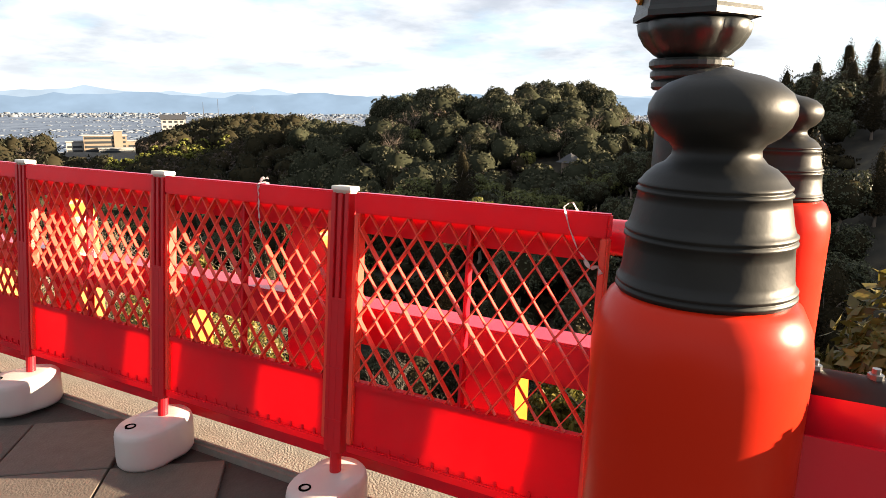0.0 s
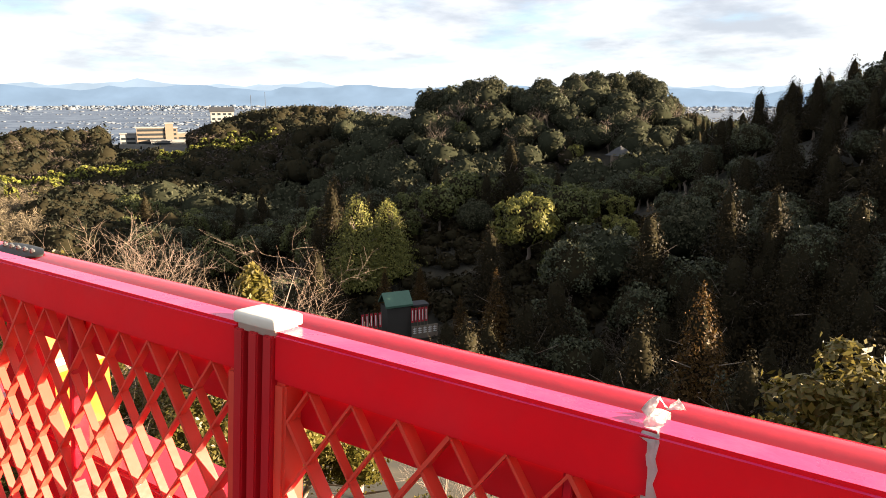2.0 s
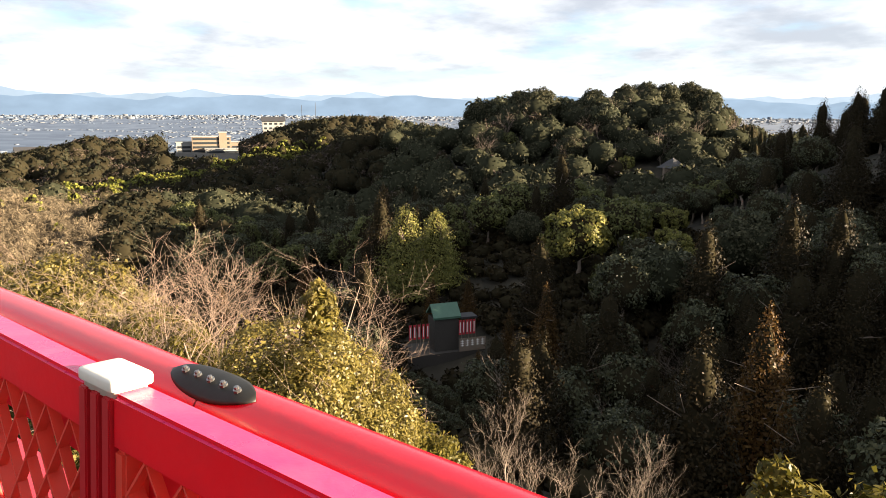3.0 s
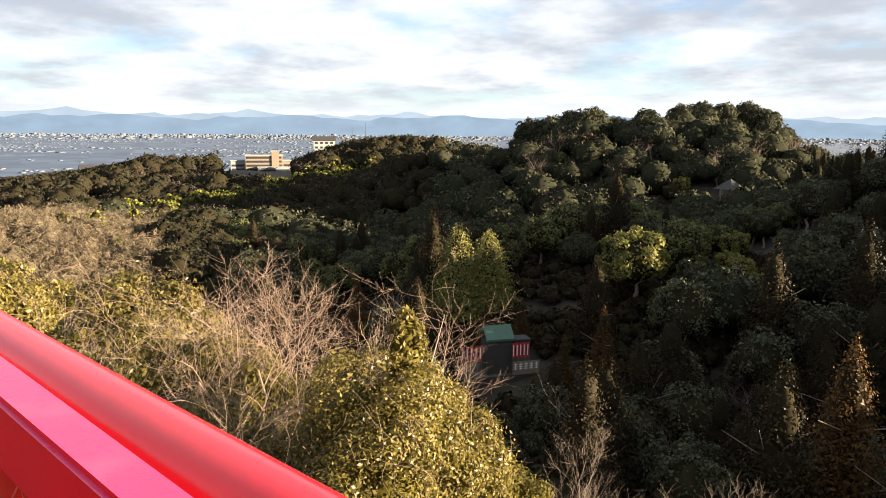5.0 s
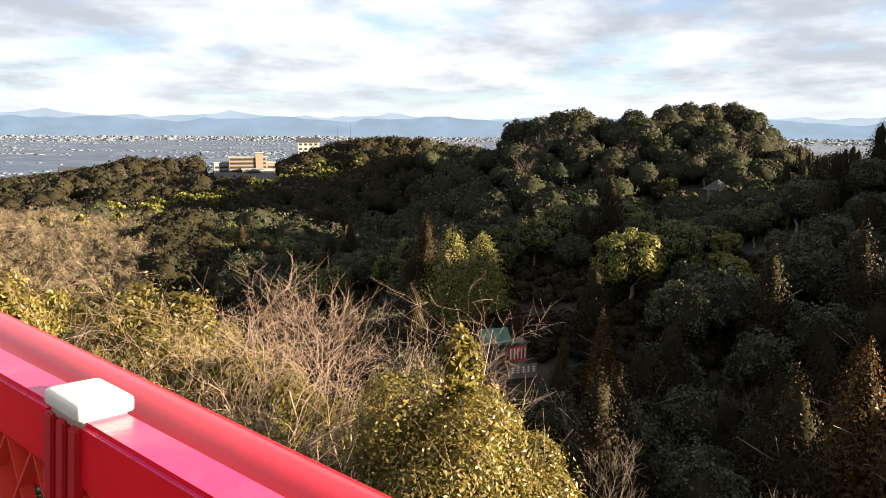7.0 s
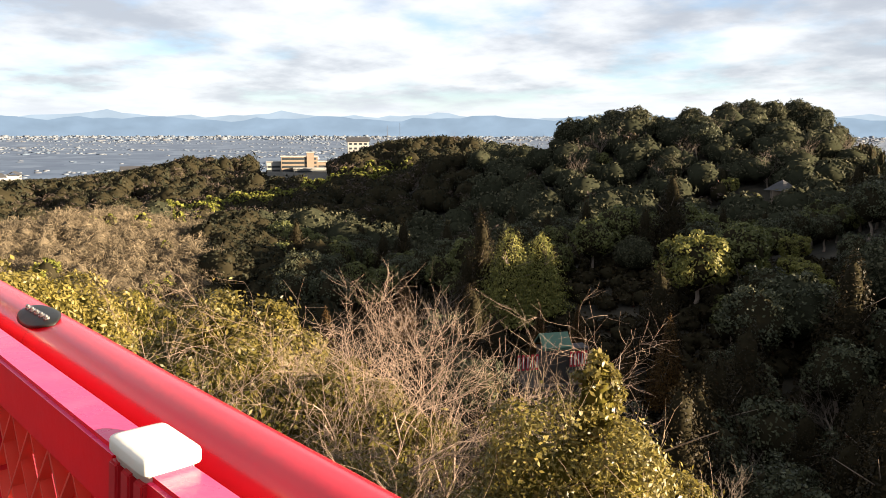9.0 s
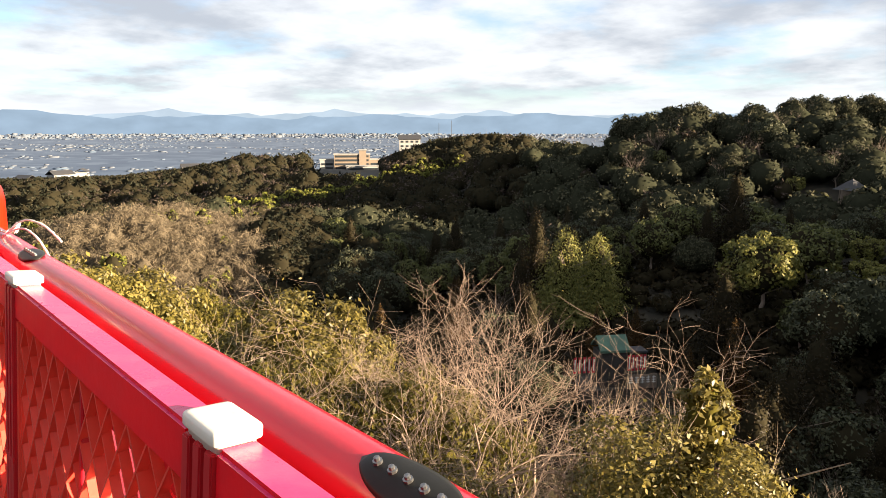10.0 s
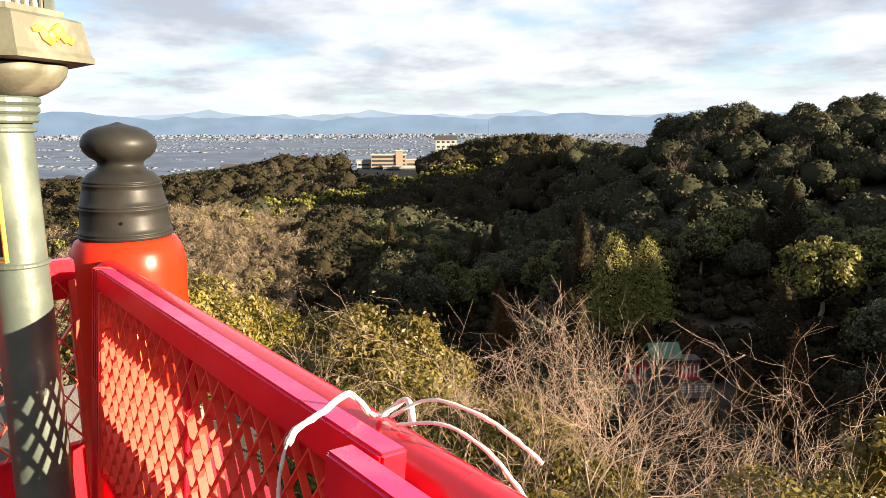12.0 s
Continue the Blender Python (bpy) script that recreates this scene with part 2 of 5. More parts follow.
def ground_material():
    """Leaf litter and scrub on the slopes; on the plain far below, fields and streets coloured blue for haze."""
    mt = bpy.data.materials.new("ground")
    mt.use_nodes = True
    nt = mt.node_tree
    N, L = nt.nodes.new, nt.links.new
    b = nt.nodes["Principled BSDF"]
    co = N("ShaderNodeTexCoord")

    def noise_(sc, detail=6):
        n = N("ShaderNodeTexNoise")
        n.inputs["Scale"].default_value, n.inputs["Detail"].default_value = sc, detail
        L(co.outputs["Object"], n.inputs["Vector"])
        return n.outputs[0]

    def ramp(v, stops):
        r = N("ShaderNodeValToRGB")
        e = r.color_ramp.elements
        while len(e) < len(stops):
            e.new(0.5)
        for el, (p, c) in zip(e, stops):
            el.position, el.color = p, (*c, 1)
        L(v, r.inputs[0])
        return r.outputs[0]

    slope = ramp(noise_(0.35, 9), ((0.3, (0.012, 0.011, 0.007)), (0.55, (0.026, 0.022, 0.014)), (0.75, (0.055, 0.044, 0.027))))
    vor = N("ShaderNodeTexVoronoi")
    vor.inputs["Scale"].default_value = 0.022
    L(co.outputs["Object"], vor.inputs["Vector"])
    # field colours hold the air's haze as blue
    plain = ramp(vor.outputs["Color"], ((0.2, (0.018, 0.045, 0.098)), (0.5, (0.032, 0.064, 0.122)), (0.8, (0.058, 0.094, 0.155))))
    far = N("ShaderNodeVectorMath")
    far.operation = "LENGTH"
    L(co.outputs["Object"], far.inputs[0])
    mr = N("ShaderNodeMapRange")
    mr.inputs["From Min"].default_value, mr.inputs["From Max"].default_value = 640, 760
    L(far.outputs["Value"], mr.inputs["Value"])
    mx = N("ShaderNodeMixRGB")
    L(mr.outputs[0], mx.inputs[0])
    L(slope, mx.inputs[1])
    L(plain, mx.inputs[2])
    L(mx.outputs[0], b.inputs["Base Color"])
    b.inputs["Roughness"].default_value = 0.95
    return mt


M["ground"] = ground_material()


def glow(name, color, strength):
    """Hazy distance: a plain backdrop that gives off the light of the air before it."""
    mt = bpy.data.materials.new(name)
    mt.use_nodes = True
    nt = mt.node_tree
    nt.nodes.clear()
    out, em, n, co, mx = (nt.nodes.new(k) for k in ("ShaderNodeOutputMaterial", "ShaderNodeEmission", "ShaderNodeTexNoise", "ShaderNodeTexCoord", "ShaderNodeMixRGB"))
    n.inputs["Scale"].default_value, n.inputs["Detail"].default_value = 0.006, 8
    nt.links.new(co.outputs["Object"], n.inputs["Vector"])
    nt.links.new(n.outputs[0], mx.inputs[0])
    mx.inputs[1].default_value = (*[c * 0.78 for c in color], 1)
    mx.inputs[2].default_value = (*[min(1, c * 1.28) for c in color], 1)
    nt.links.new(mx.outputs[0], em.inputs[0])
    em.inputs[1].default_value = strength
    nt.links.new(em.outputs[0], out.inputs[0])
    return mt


# the blue of the air is put into what the ranges give off
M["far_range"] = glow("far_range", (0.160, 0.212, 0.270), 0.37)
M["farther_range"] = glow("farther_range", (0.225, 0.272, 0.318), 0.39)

# ---- mesh helpers ----


def finish(bm, name, material, smooth=False):
    me = bpy.data.meshes.new(name)
    bm.to_mesh(me)
    bm.free()
    for m_ in (material if isinstance(material, (list, tuple)) else [material]):
        me.materials.append(m_)
    if smooth:
        me.shade_smooth()
    return me


def part(name, bm, material, parent, label="", smooth=False, at=None):
    """Links a bmesh or mesh as one object under a thing or a part."""
    me = bm if isinstance(bm, bpy.types.Mesh) else finish(bm, name, material, smooth)
    ob = new(name, me)
    ob.parent = parent
    if at is not None:
        ob.matrix_basis = at
    if label:
        tagged(ob, label)
    return ob


def thing(name, label, category, group="", kind="", at=None):
    ob = new(name)
    ob.empty_display_size = 0.1
    if at is not None:
        ob.matrix_basis = at
    return tagged(ob, label, category, group, kind)


def add_box(bm, lo, hi, bevel=0.0, m=None, segments=2):
    c = [(a + b) / 2 for a, b in zip(lo, hi)]
    s = [b - a for a, b in zip(lo, hi)]
    vs = bmesh.ops.create_cube(bm, size=1, matrix=Matrix.LocRotScale(c, None, s))["verts"]
    if bevel:
        es = list({e for v in vs for e in v.link_edges})
        made = bmesh.ops.bevel(bm, geom=es, offset=bevel, segments=segments, affect="EDGES", clamp_overlap=True)
        vs = list({v for f in made["faces"] for v in f.verts} | {v for v in vs if v.is_valid})
    if m is not None:
        bmesh.ops.transform(bm, matrix=m, verts=vs)
    return vs


def box(lo, hi, bevel=0.0, segments=2):
    bm = bmesh.new()
    add_box(bm, lo, hi, bevel, segments=segments)
    return bm


def add_lathe(bm, profile, sides=32, centre=(0, 0, 0), wave=0.0, waves=8, caps=True):
    """Turns (radius, height) pairs about z."""
    rings = []
    for r, z in profile:
        rings.append([bm.verts.new((centre[0] + r * (1 + wave * abs(math.sin(waves * a / 2))) * math.cos(a),
                                    centre[1] + r * (1 + wave * abs(math.sin(waves * a / 2))) * math.sin(a), centre[2] + z))
                      for a in (2 * math.pi * k / sides for k in range(sides))])
    for a, b in zip(rings, rings[1:]):
        for k in range(sides):
            bm.faces.new((a[k], a[(k + 1) % sides], b[(k + 1) % sides], b[k]))
    if caps:
        bm.faces.new(rings[0][::-1])
        bm.faces.new(rings[-1])


def lathe(profile, sides=32, **k):
    bm = bmesh.new()
    add_lathe(bm, profile, sides, **k)
    return bm


def add_tube(bm, pts, radii, sides=6, caps=True):
    """A tapered tube through points."""
    pts = [Vector(p) for p in pts]
    rings = []
    ref = Vector((0.13, 0.31, 0.94))
    for i, p in enumerate(pts):
        d = (pts[min(i + 1, len(pts) - 1)] - pts[max(i - 1, 0)]).normalized()
        u = d.cross(ref)
        if u.length < 0.1:
            u = d.cross(Vector((1, 0, 0)))
        u.normalize()
        v = d.cross(u)
        r = radii[i] if isinstance(radii, (list, tuple)) else radii
        rings.append([bm.verts.new(p + r * (math.cos(a) * u + math.sin(a) * v)) for a in (2 * math.pi * k / sides for k in range(sides))])
    for a, b in zip(rings, rings[1:]):
        for k in range(sides):
            bm.faces.new((a[k], a[(k + 1) % sides], b[(k + 1) % sides], b[k]))
    if caps:
        bm.faces.new(rings[0][::-1])
        bm.faces.new(rings[-1])


def add_prism(bm, outline, axis, lo, hi):
    """An outline of (a, b) pairs pushed along an axis from lo to hi."""
    def p(a, b, c):
        return {"x": (c, a, b), "y": (a, c, b), "z": (a, b, c)}[axis]
    f0 = [bm.verts.new(p(a, b, lo)) for a, b in outline]
    f1 = [bm.verts.new(p(a, b, hi)) for a, b in outline]
    n = len(outline)
    faces = [bm.faces.new(f0[::-1]), bm.faces.new(f1)]
    for k in range(n):
        faces.append(bm.faces.new((f0[k], f0[(k + 1) % n], f1[(k + 1) % n], f1[k])))
    bmesh.ops.recalc_face_normals(bm, faces=faces)
    return faces


def mesh_from_arrays(name, verts, faces, material, smooth=False):
    """verts (n,3), faces (m,k) as arrays."""
    me = bpy.data.meshes.new(name)
    verts, faces = np.asarray(verts, np.float32), np.asarray(faces, np.int32)
    k = faces.shape[1]
    me.vertices.add(len(verts))
    me.vertices.foreach_set("co", verts.ravel())
    me.loops.add(faces.size)
    me.loops.foreach_set("vertex_index", faces.ravel())
    me.polygons.add(len(faces))
    me.polygons.foreach_set("loop_start", np.arange(0, faces.size, k, dtype=np.int32))
    me.polygons.foreach_set("loop_total", np.full(len(faces), k, np.int32))
    me.update(calc_edges=True)
    me.validate()
    me.materials.append(material)
    if smooth:
        me.shade_smooth()
    return me

# ---- the ground ----
# hills: east, north, top, half-width along and across, turn of the long axis from east (degrees)
HILLS = [
    (-14, 60, -12, 26, 60, 0),
    (46, 140, -19, 70, 48, 35),
    (232, 80, 2, 62, 66, 10),
    (194, 112, -5, 40, 40, 0),
    (225, 175, -12, 60, 60, 0),
    (92, 48, -18, 42, 42, 0),
    (165, -55, 15, 90, 75, -60),
    # unseen hill towards the sun, added to shade the valley
    (150, -125, 6, 110, 75, 40),
    (310, 300, -8, 120, 75, 45),
    (395, 500, -26, 130, 90, 50),
    (215, 425, -24, 120, 60, 10),
    (190, 235, -30, 120, 50, 35),
    (120, 330, -40, 160, 60, 10),
    (-60, -40, -6, 60, 70, 0),
    # unseen mountain behind the bridge, added to cut the sky light
    (-135, 10, 26, 80, 170, 0),
    (-50, 90, -14, 60, 60, 0),
    # two unseen rises, added only to keep the sun off the valley floor
    (74, -60, 0.5, 46, 22, 24),
    (96, -51, 4, 18, 20, 0),
]
PLAIN = -68.0


def rise(x, y):
    """The height of the bare ground, for numbers or arrays."""
    x, y = np.asarray(x, float), np.asarray(y, float)
    d = np.hypot(x, y)
    floor_ = -36 + 0 * x
    total = np.full(np.shape(x), 0.0)
    for cx, cy, top, a, b, turn in HILLS:
        c, s = math.cos(radians(turn)), math.sin(radians(turn))
        u, v = ((x - cx) * c + (y - cy) * s) / a, (-(x - cx) * s + (y - cy) * c) / b
        g = (top - floor_) * np.exp(-(u * u + v * v))
        total = total + np.maximum(g, 0) ** 4
    h = floor_ + total ** 0.25
    # the slope below the bridge
    near = -6.0 - 0.40 * np.maximum(x, -6) - 0.03 * np.abs(y - 4) - 0.25 * np.maximum(y - 34, 0) - 0.1 * np.maximum(-4 - y, 0)
    h = np.maximum(h, np.where(near > -30, near, -36))
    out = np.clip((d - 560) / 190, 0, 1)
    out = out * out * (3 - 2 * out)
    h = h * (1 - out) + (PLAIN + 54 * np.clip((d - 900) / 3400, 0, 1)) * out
    wob = 1.4 * np.sin(x * 0.09 + 1.3) * np.sin(y * 0.075 + 0.4) + 0.7 * np.sin(x * 0.21) * np.sin(y * 0.19 + 2)
    return h + wob * np.clip((d - 8) / 40, 0, 1) * (1 - out)


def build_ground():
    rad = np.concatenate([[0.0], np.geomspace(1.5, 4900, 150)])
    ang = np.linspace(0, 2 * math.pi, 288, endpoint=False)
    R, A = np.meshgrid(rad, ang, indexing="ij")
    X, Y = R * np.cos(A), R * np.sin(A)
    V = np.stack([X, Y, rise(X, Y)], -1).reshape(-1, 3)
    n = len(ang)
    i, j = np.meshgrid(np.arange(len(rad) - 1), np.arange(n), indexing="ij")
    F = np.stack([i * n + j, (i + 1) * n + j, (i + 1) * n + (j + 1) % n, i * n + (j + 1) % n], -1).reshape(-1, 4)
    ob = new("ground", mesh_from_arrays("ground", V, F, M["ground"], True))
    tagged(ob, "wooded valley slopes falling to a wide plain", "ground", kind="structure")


build_ground()


def far_range(name, dist, a0, a1, base, heights, material, label):
    """A mountain range on the skyline: a long body with a crest and two faces."""
    rnd = random.Random(len(name))
    n = 160
    V, F = [], []
    ph = [rnd.uniform(0, 6) for _ in range(6)]
    for k in range(n + 1):
        a = radians(a0 + (a1 - a0) * k / n)
        u = k / n * (len(heights) - 1)
        i = min(int(u), len(heights) - 2)
        w = u - i
        w = w * w * (3 - 2 * w)
        h = heights[i] * (1 - w) + heights[i + 1] * w
        h += sum(h * 0.11 / (q + 1) ** 0.8 * math.sin(k * 0.35 * (q + 1) * 1.35 + ph[q]) for q in range(6)) * 0.8
        for dd, z in ((dist - 260, base), (dist - 90, base + h * 0.62), (dist, base + h), (dist + 150, base)):
            V.append((dd * math.sin(a), dd * math.cos(a), z))
    for k in range(n):
        for q in range(3):
            F.append((k * 4 + q, k * 4 + 4 + q, k * 4 + 5 + q, k * 4 + 1 + q))
    ob = new(name, mesh_from_arrays(name, V, F, material, True))
    tagged(ob, label, "mountains", kind="structure")


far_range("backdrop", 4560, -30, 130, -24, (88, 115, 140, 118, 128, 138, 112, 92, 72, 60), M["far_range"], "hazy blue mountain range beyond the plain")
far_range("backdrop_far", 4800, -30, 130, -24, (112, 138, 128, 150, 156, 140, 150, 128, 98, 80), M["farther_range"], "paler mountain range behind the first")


def build_town():
    """House and factory roofs scattered over the plain."""
    rng = np.random.default_rng(5)
    V, F = [], []
    cube = np.array([(x, y, z) for x in (-.5, .5) for y in (-.5, .5) for z in (0, 1)], float)
    quads = np.array([(0, 1, 3, 2), (4, 6, 7, 5), (0, 4, 5, 1), (2, 3, 7, 6), (1, 5, 7, 3)])
    n = 16000
    d = 760 + 3650 * rng.random(n) ** 0.8
    az = np.radians(rng.uniform(-2, 105, n))
    x, y = d * np.sin(az), d * np.cos(az)
    clump = np.sin(x * 0.006 + 1) * np.sin(y * 0.005) + 0.6 * np.sin(x * 0.017 + y * 0.012) + np.clip((d - 3000) / 900, 0, 1.6) + np.clip((1250 - d) / 400, 0, 1)
    keep = clump + rng.normal(0, 0.35, n) > 0.35
    x, y, d = x[keep], y[keep], d[keep]
    n = len(x)
    s = np.stack([rng.uniform(4, 9, n), rng.uniform(4, 9, n), rng.uniform(1.5, 3.0, n)], -1)
    big = rng.random(n) < 0.10
    s[big] *= np.array([2.6, 2.0, 1.3])
    tall = (d > 3300) & (rng.random(n) < 0.3)
    s[tall, 2] *= rng.uniform(1.3, 2.4, tall.sum())
    s[d > 3200] *= 1.5
    a = rng.uniform(0, math.pi, n)
    c, si = np.cos(a), np.sin(a)
    P = cube[None] * s[:, None]
    Q = np.stack([P[..., 0] * c[:, None] - P[..., 1] * si[:, None] + x[:, None],
                  P[..., 0] * si[:, None] + P[..., 1] * c[:, None] + y[:, None],
                  P[..., 2] + rise(x, y)[:, None] - 1], -1)
    F = (quads[None] + 8 * np.arange(n)[:, None, None]).reshape(-1, 4)
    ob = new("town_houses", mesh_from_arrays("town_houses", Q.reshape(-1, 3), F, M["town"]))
    tagged(ob, "pale town houses and halls spread over the plain", "houses", kind="stuff")


build_town()

# ---- the bridge ----
SLOPE = Matrix.Rotation(radians(0.65), 4, "X")


def on_deck(x, y, z=0.0, rz=0.0, ry=0.0):
    """A pose on the gently rising deck."""
    return SLOPE @ Matrix.Translation((x, y, z)) @ Matrix.Rotation(radians(rz), 4, "Z") @ Matrix.Rotation(radians(ry), 4, "Y")


deck = new("floor", finish(box((-4.2, -4.5, -0.45), (0.10, 13.0, -0.028)), "floor", M["bed"]))
deck.matrix_basis = SLOPE
tagged(deck, "paved bridge deck of brown stone slabs", "floor", kind="structure")
kerb = new("kerb", finish(box((0.10, -4.5, -0.45), (0.44, 13.0, 0.016), 0.012), "kerb", M["kerb"]))
kerb.matrix_basis = SLOPE
tagged(kerb, "rough concrete kerb along the bridge edge", "kerb", kind="structure")


def bridge_railing():
    rl = thing("bridge_railing", "vermilion wooden bridge railing with yellow post sides and round handrail", "railing", at=SLOPE)
    X = 0.236
    y0, y1 = -1.16, 11.08
    # round handrail in lengths that meet under the saddles
    joints = [y0, 1.85, 4.12, 7.25, 8.91, y1]
    for a, b in zip(joints, joints[1:]):
        bm = bmesh.new()
        n = max(2, int((b - a) / 0.4))
        add_tube(bm, [(X + 0.0015 * math.sin(9 * (a + (b - a) * k / n)), a + 0.0012 + (b - a - 0.0024) * k / n, 1.082) for k in range(n + 1)], 0.055, 32, caps=False)
        part("handrail", bm, M["vermilion"], rl, smooth=True)
    part("middle_rail", box((X - 0.075, y0, 0.60), (X + 0.055, y1, 0.745), 0.008), M["vermilion"], rl)
    part("bottom_rail", box((X - 0.06, y0, 0.085), (X + 0.06, y1, 0.20), 0.008), M["vermilion"], rl)

    def outline(half, z0, z1, neck):
        """A post's face: straight below, drawn in to a neck under the handrail."""
        side = [(half, z0)]
        if neck:
            for k in range(9):
                u = k / 8
                side.append((half * (1 - 0.42 * u * u * (3 - 2 * u)) + 0.010 * math.sin(u * math.pi), z0 + (z1 - z0) * (0.45 + 0.40 * u)))
            side.append((half * 0.72, z1 - 0.03))
            side.append((half * 0.80, z1))
        else:
            side.append((half, z1))
        return side + [(-a, b) for a, b in side[::-1]]

    def post(y, z0, z1, half, neck, name):
        bm = bmesh.new()
        faces = add_prism(bm, [(y + a, b) for a, b in outline(half, z0, z1, neck)], "x", X - 0.062, X + 0.062)
        for f in faces[2:]:
            f.material_index = 1
        part(name, bm, [M["vermilion"], M["yellow"]], rl, "red post face with yellow painted sides")

    for k in range(8):
        y = 0.26 + 1.52 * k
        if y < 11:
            post(y, 0.745, 1.04, 0.105, True, "upper_post")
            post(y, 0.20, 0.60, 0.105, False, "lower_post")
        ym = y - 0.76
        if ym < 11:
            post(ym, 0.20, 0.60, 0.10, False, "short_post")
    SADDLE_TURN = radians(15)
    for y, span in ((1.85, 0.095), (4.12, 0.075), (7.27, 0.082), (8.91, 0.085)):
        bm = bmesh.new()
        n, m_ = 16, 10
        grid = []
        for i in range(n + 1):
            u = -1 + 2 * i / n
            half = radians(31) * max(0.0, 1 - abs(u) ** 2.2) ** 0.75
            row = []
            for j in range(m_ + 1):
                a = half * (-1 + 2 * j / m_) - SADDLE_TURN
                rr = 0.055 + 0.006 * (1 - abs(u) ** 6) + 0.001
                row.append(bm.verts.new((X + rr * math.sin(a), y + span * u, 1.082 + rr * math.cos(a))))
            grid.append(row)
        for i in range(n):
            for j in range(m_):
                bm.faces.new((grid[i][j], grid[i + 1][j], grid[i + 1][j + 1], grid[i][j + 1]))
        bmesh.ops.remove_doubles(bm, verts=bm.verts, dist=0.0004)
        bmesh.ops.recalc_face_normals(bm, faces=bm.faces)
        bmesh.ops.solidify(bm, geom=list(bm.faces), thickness=0.004)
        saddle = part("saddle_plate", bm, M["black_metal"], rl, "black iron saddle plate with bolts", smooth=True)
        for k in range(5):
            yy = y + span * (-0.62 + 0.31 * k)
            bm = bmesh.new()
            add_lathe(bm, [(0.0058, 0.0), (0.0058, 0.005), (0.0036, 0.0055), (0.0036, 0.009), (0.002, 0.0100)], 8, centre=(0, 0, 0.060))
            bmesh.ops.transform(bm, matrix=Matrix.Translation((X, yy, 1.082)) @ Matrix.Rotation(-SADDLE_TURN, 4, "Y"), verts=bm.verts)
            part("bolt", bm, M["steel"], saddle)


bridge_railing()


def pillar(x, y, s, label, lean=0.0, hole=None):
    """A round railing pillar with a black metal onion cap, about 1.56 m high at s = 1."""
    p = thing("railing_pillar", label, "pillar", at=on_deck(x, y))
    sides = 48
    neck_z, k = 1.19 if s > 0.8 else 1.235, s
    body = [(0.215 * k, 0.0), (0.225 * k, 0.3), (0.236 * k, neck_z - 0.22 * k), (0.238 * k, neck_z - 0.13 * k), (0.228 * k, neck_z - 0.06 * k), (0.205 * k, neck_z - 0.012 * k), (0.180 * k, neck_z + 0.004)]
    part("shaft", lathe(body, sides), M["orange_red"], p, "glossy vermilion round shaft", smooth=True)

    def ring(r, z, h=0.012):
        return [(r, z), (r + 0.005, z + h * 0.3), (r + 0.005, z + h * 0.7), (r, z + h)]
    cap = [(0.186, 0.0)] + ring(0.187, 0.006) + ring(0.186, 0.020) + [(0.181, 0.05), (0.176, 0.10)] + ring(0.175, 0.122) + ring(0.174, 0.136)
    cap += [(0.168, 0.165), (0.160, 0.205)] + ring(0.156, 0.222) + ring(0.153, 0.236) + [(0.143, 0.262), (0.124, 0.280), (0.104, 0.290), (0.092, 0.305), (0.090, 0.318), (0.098, 0.330),
            (0.122, 0.345), (0.140, 0.366), (0.149, 0.390), (0.148, 0.412), (0.136, 0.436), (0.112, 0.456), (0.078, 0.470), (0.040, 0.479), (0.012, 0.488), (0.002, 0.491)]
    onion = part("onion_cap", lathe([(r * k, neck_z + z * k) for r, z in cap], sides), M["black_metal"], p, "black metal onion-shaped cap with raised rings", smooth=True)
    if hole:
        a = radians(hole)
        bm = bmesh.new()
        # a black plug on the surface stands for the hole's inner shade
        add_tube(bm, [(0.170 * k * math.cos(a), 0.170 * k * math.sin(a), neck_z + 0.078 * k), (0.181 * k * math.cos(a), 0.181 * k * math.sin(a), neck_z + 0.078 * k)], 0.006, 10)
        part("pin_hole", bm, M["hole"], onion)
    return p


pillar(0.355, 11.27, 0.90, "vermilion bridge pillar with black onion cap, cracked paint", hole=250)
pillar(-0.874, -1.246, 0.555, "vermilion pillar with black onion cap beside the approach rail")
pillar(0.225, -1.30, 0.555, "vermilion pillar with black onion cap ending the bridge railing")


def approach_rail():
    rl = thing("approach_rail", "vermilion approach railing with black iron rail end", "railing", at=SLOPE)
    bm = bmesh.new()
    add_tube(bm, [(-0.83, -1.34, 1.085), (-0.815, -1.8, 1.085), (-0.78, -3.2, 1.085)], 0.052, 24)
    part("handrail", bm, M["vermilion"], rl, smooth=True)
    bm = bmesh.new()
    add_tube(bm, [(-0.83, -1.34, 1.104), (-0.82, -1.66, 1.104)], 0.040, 24)
    end = part("rail_end", bm, M["black_metal"], rl, "black iron sleeve with bolts", smooth=True)
    for k in range(4):
        part("bolt", lathe([(0.009, 0), (0.009, 0.007), (0.005, 0.008), (0.005, 0.014)], 8, centre=(-0.828 + 0.002 * k, -1.38 - 0.065 * k, 1.142)), M["steel"], end)
    part("panel", box((-0.885, -3.2, 0.06), (-0.745, -1.36, 1.088), 0.01), M["vermilion"], rl)


approach_rail()


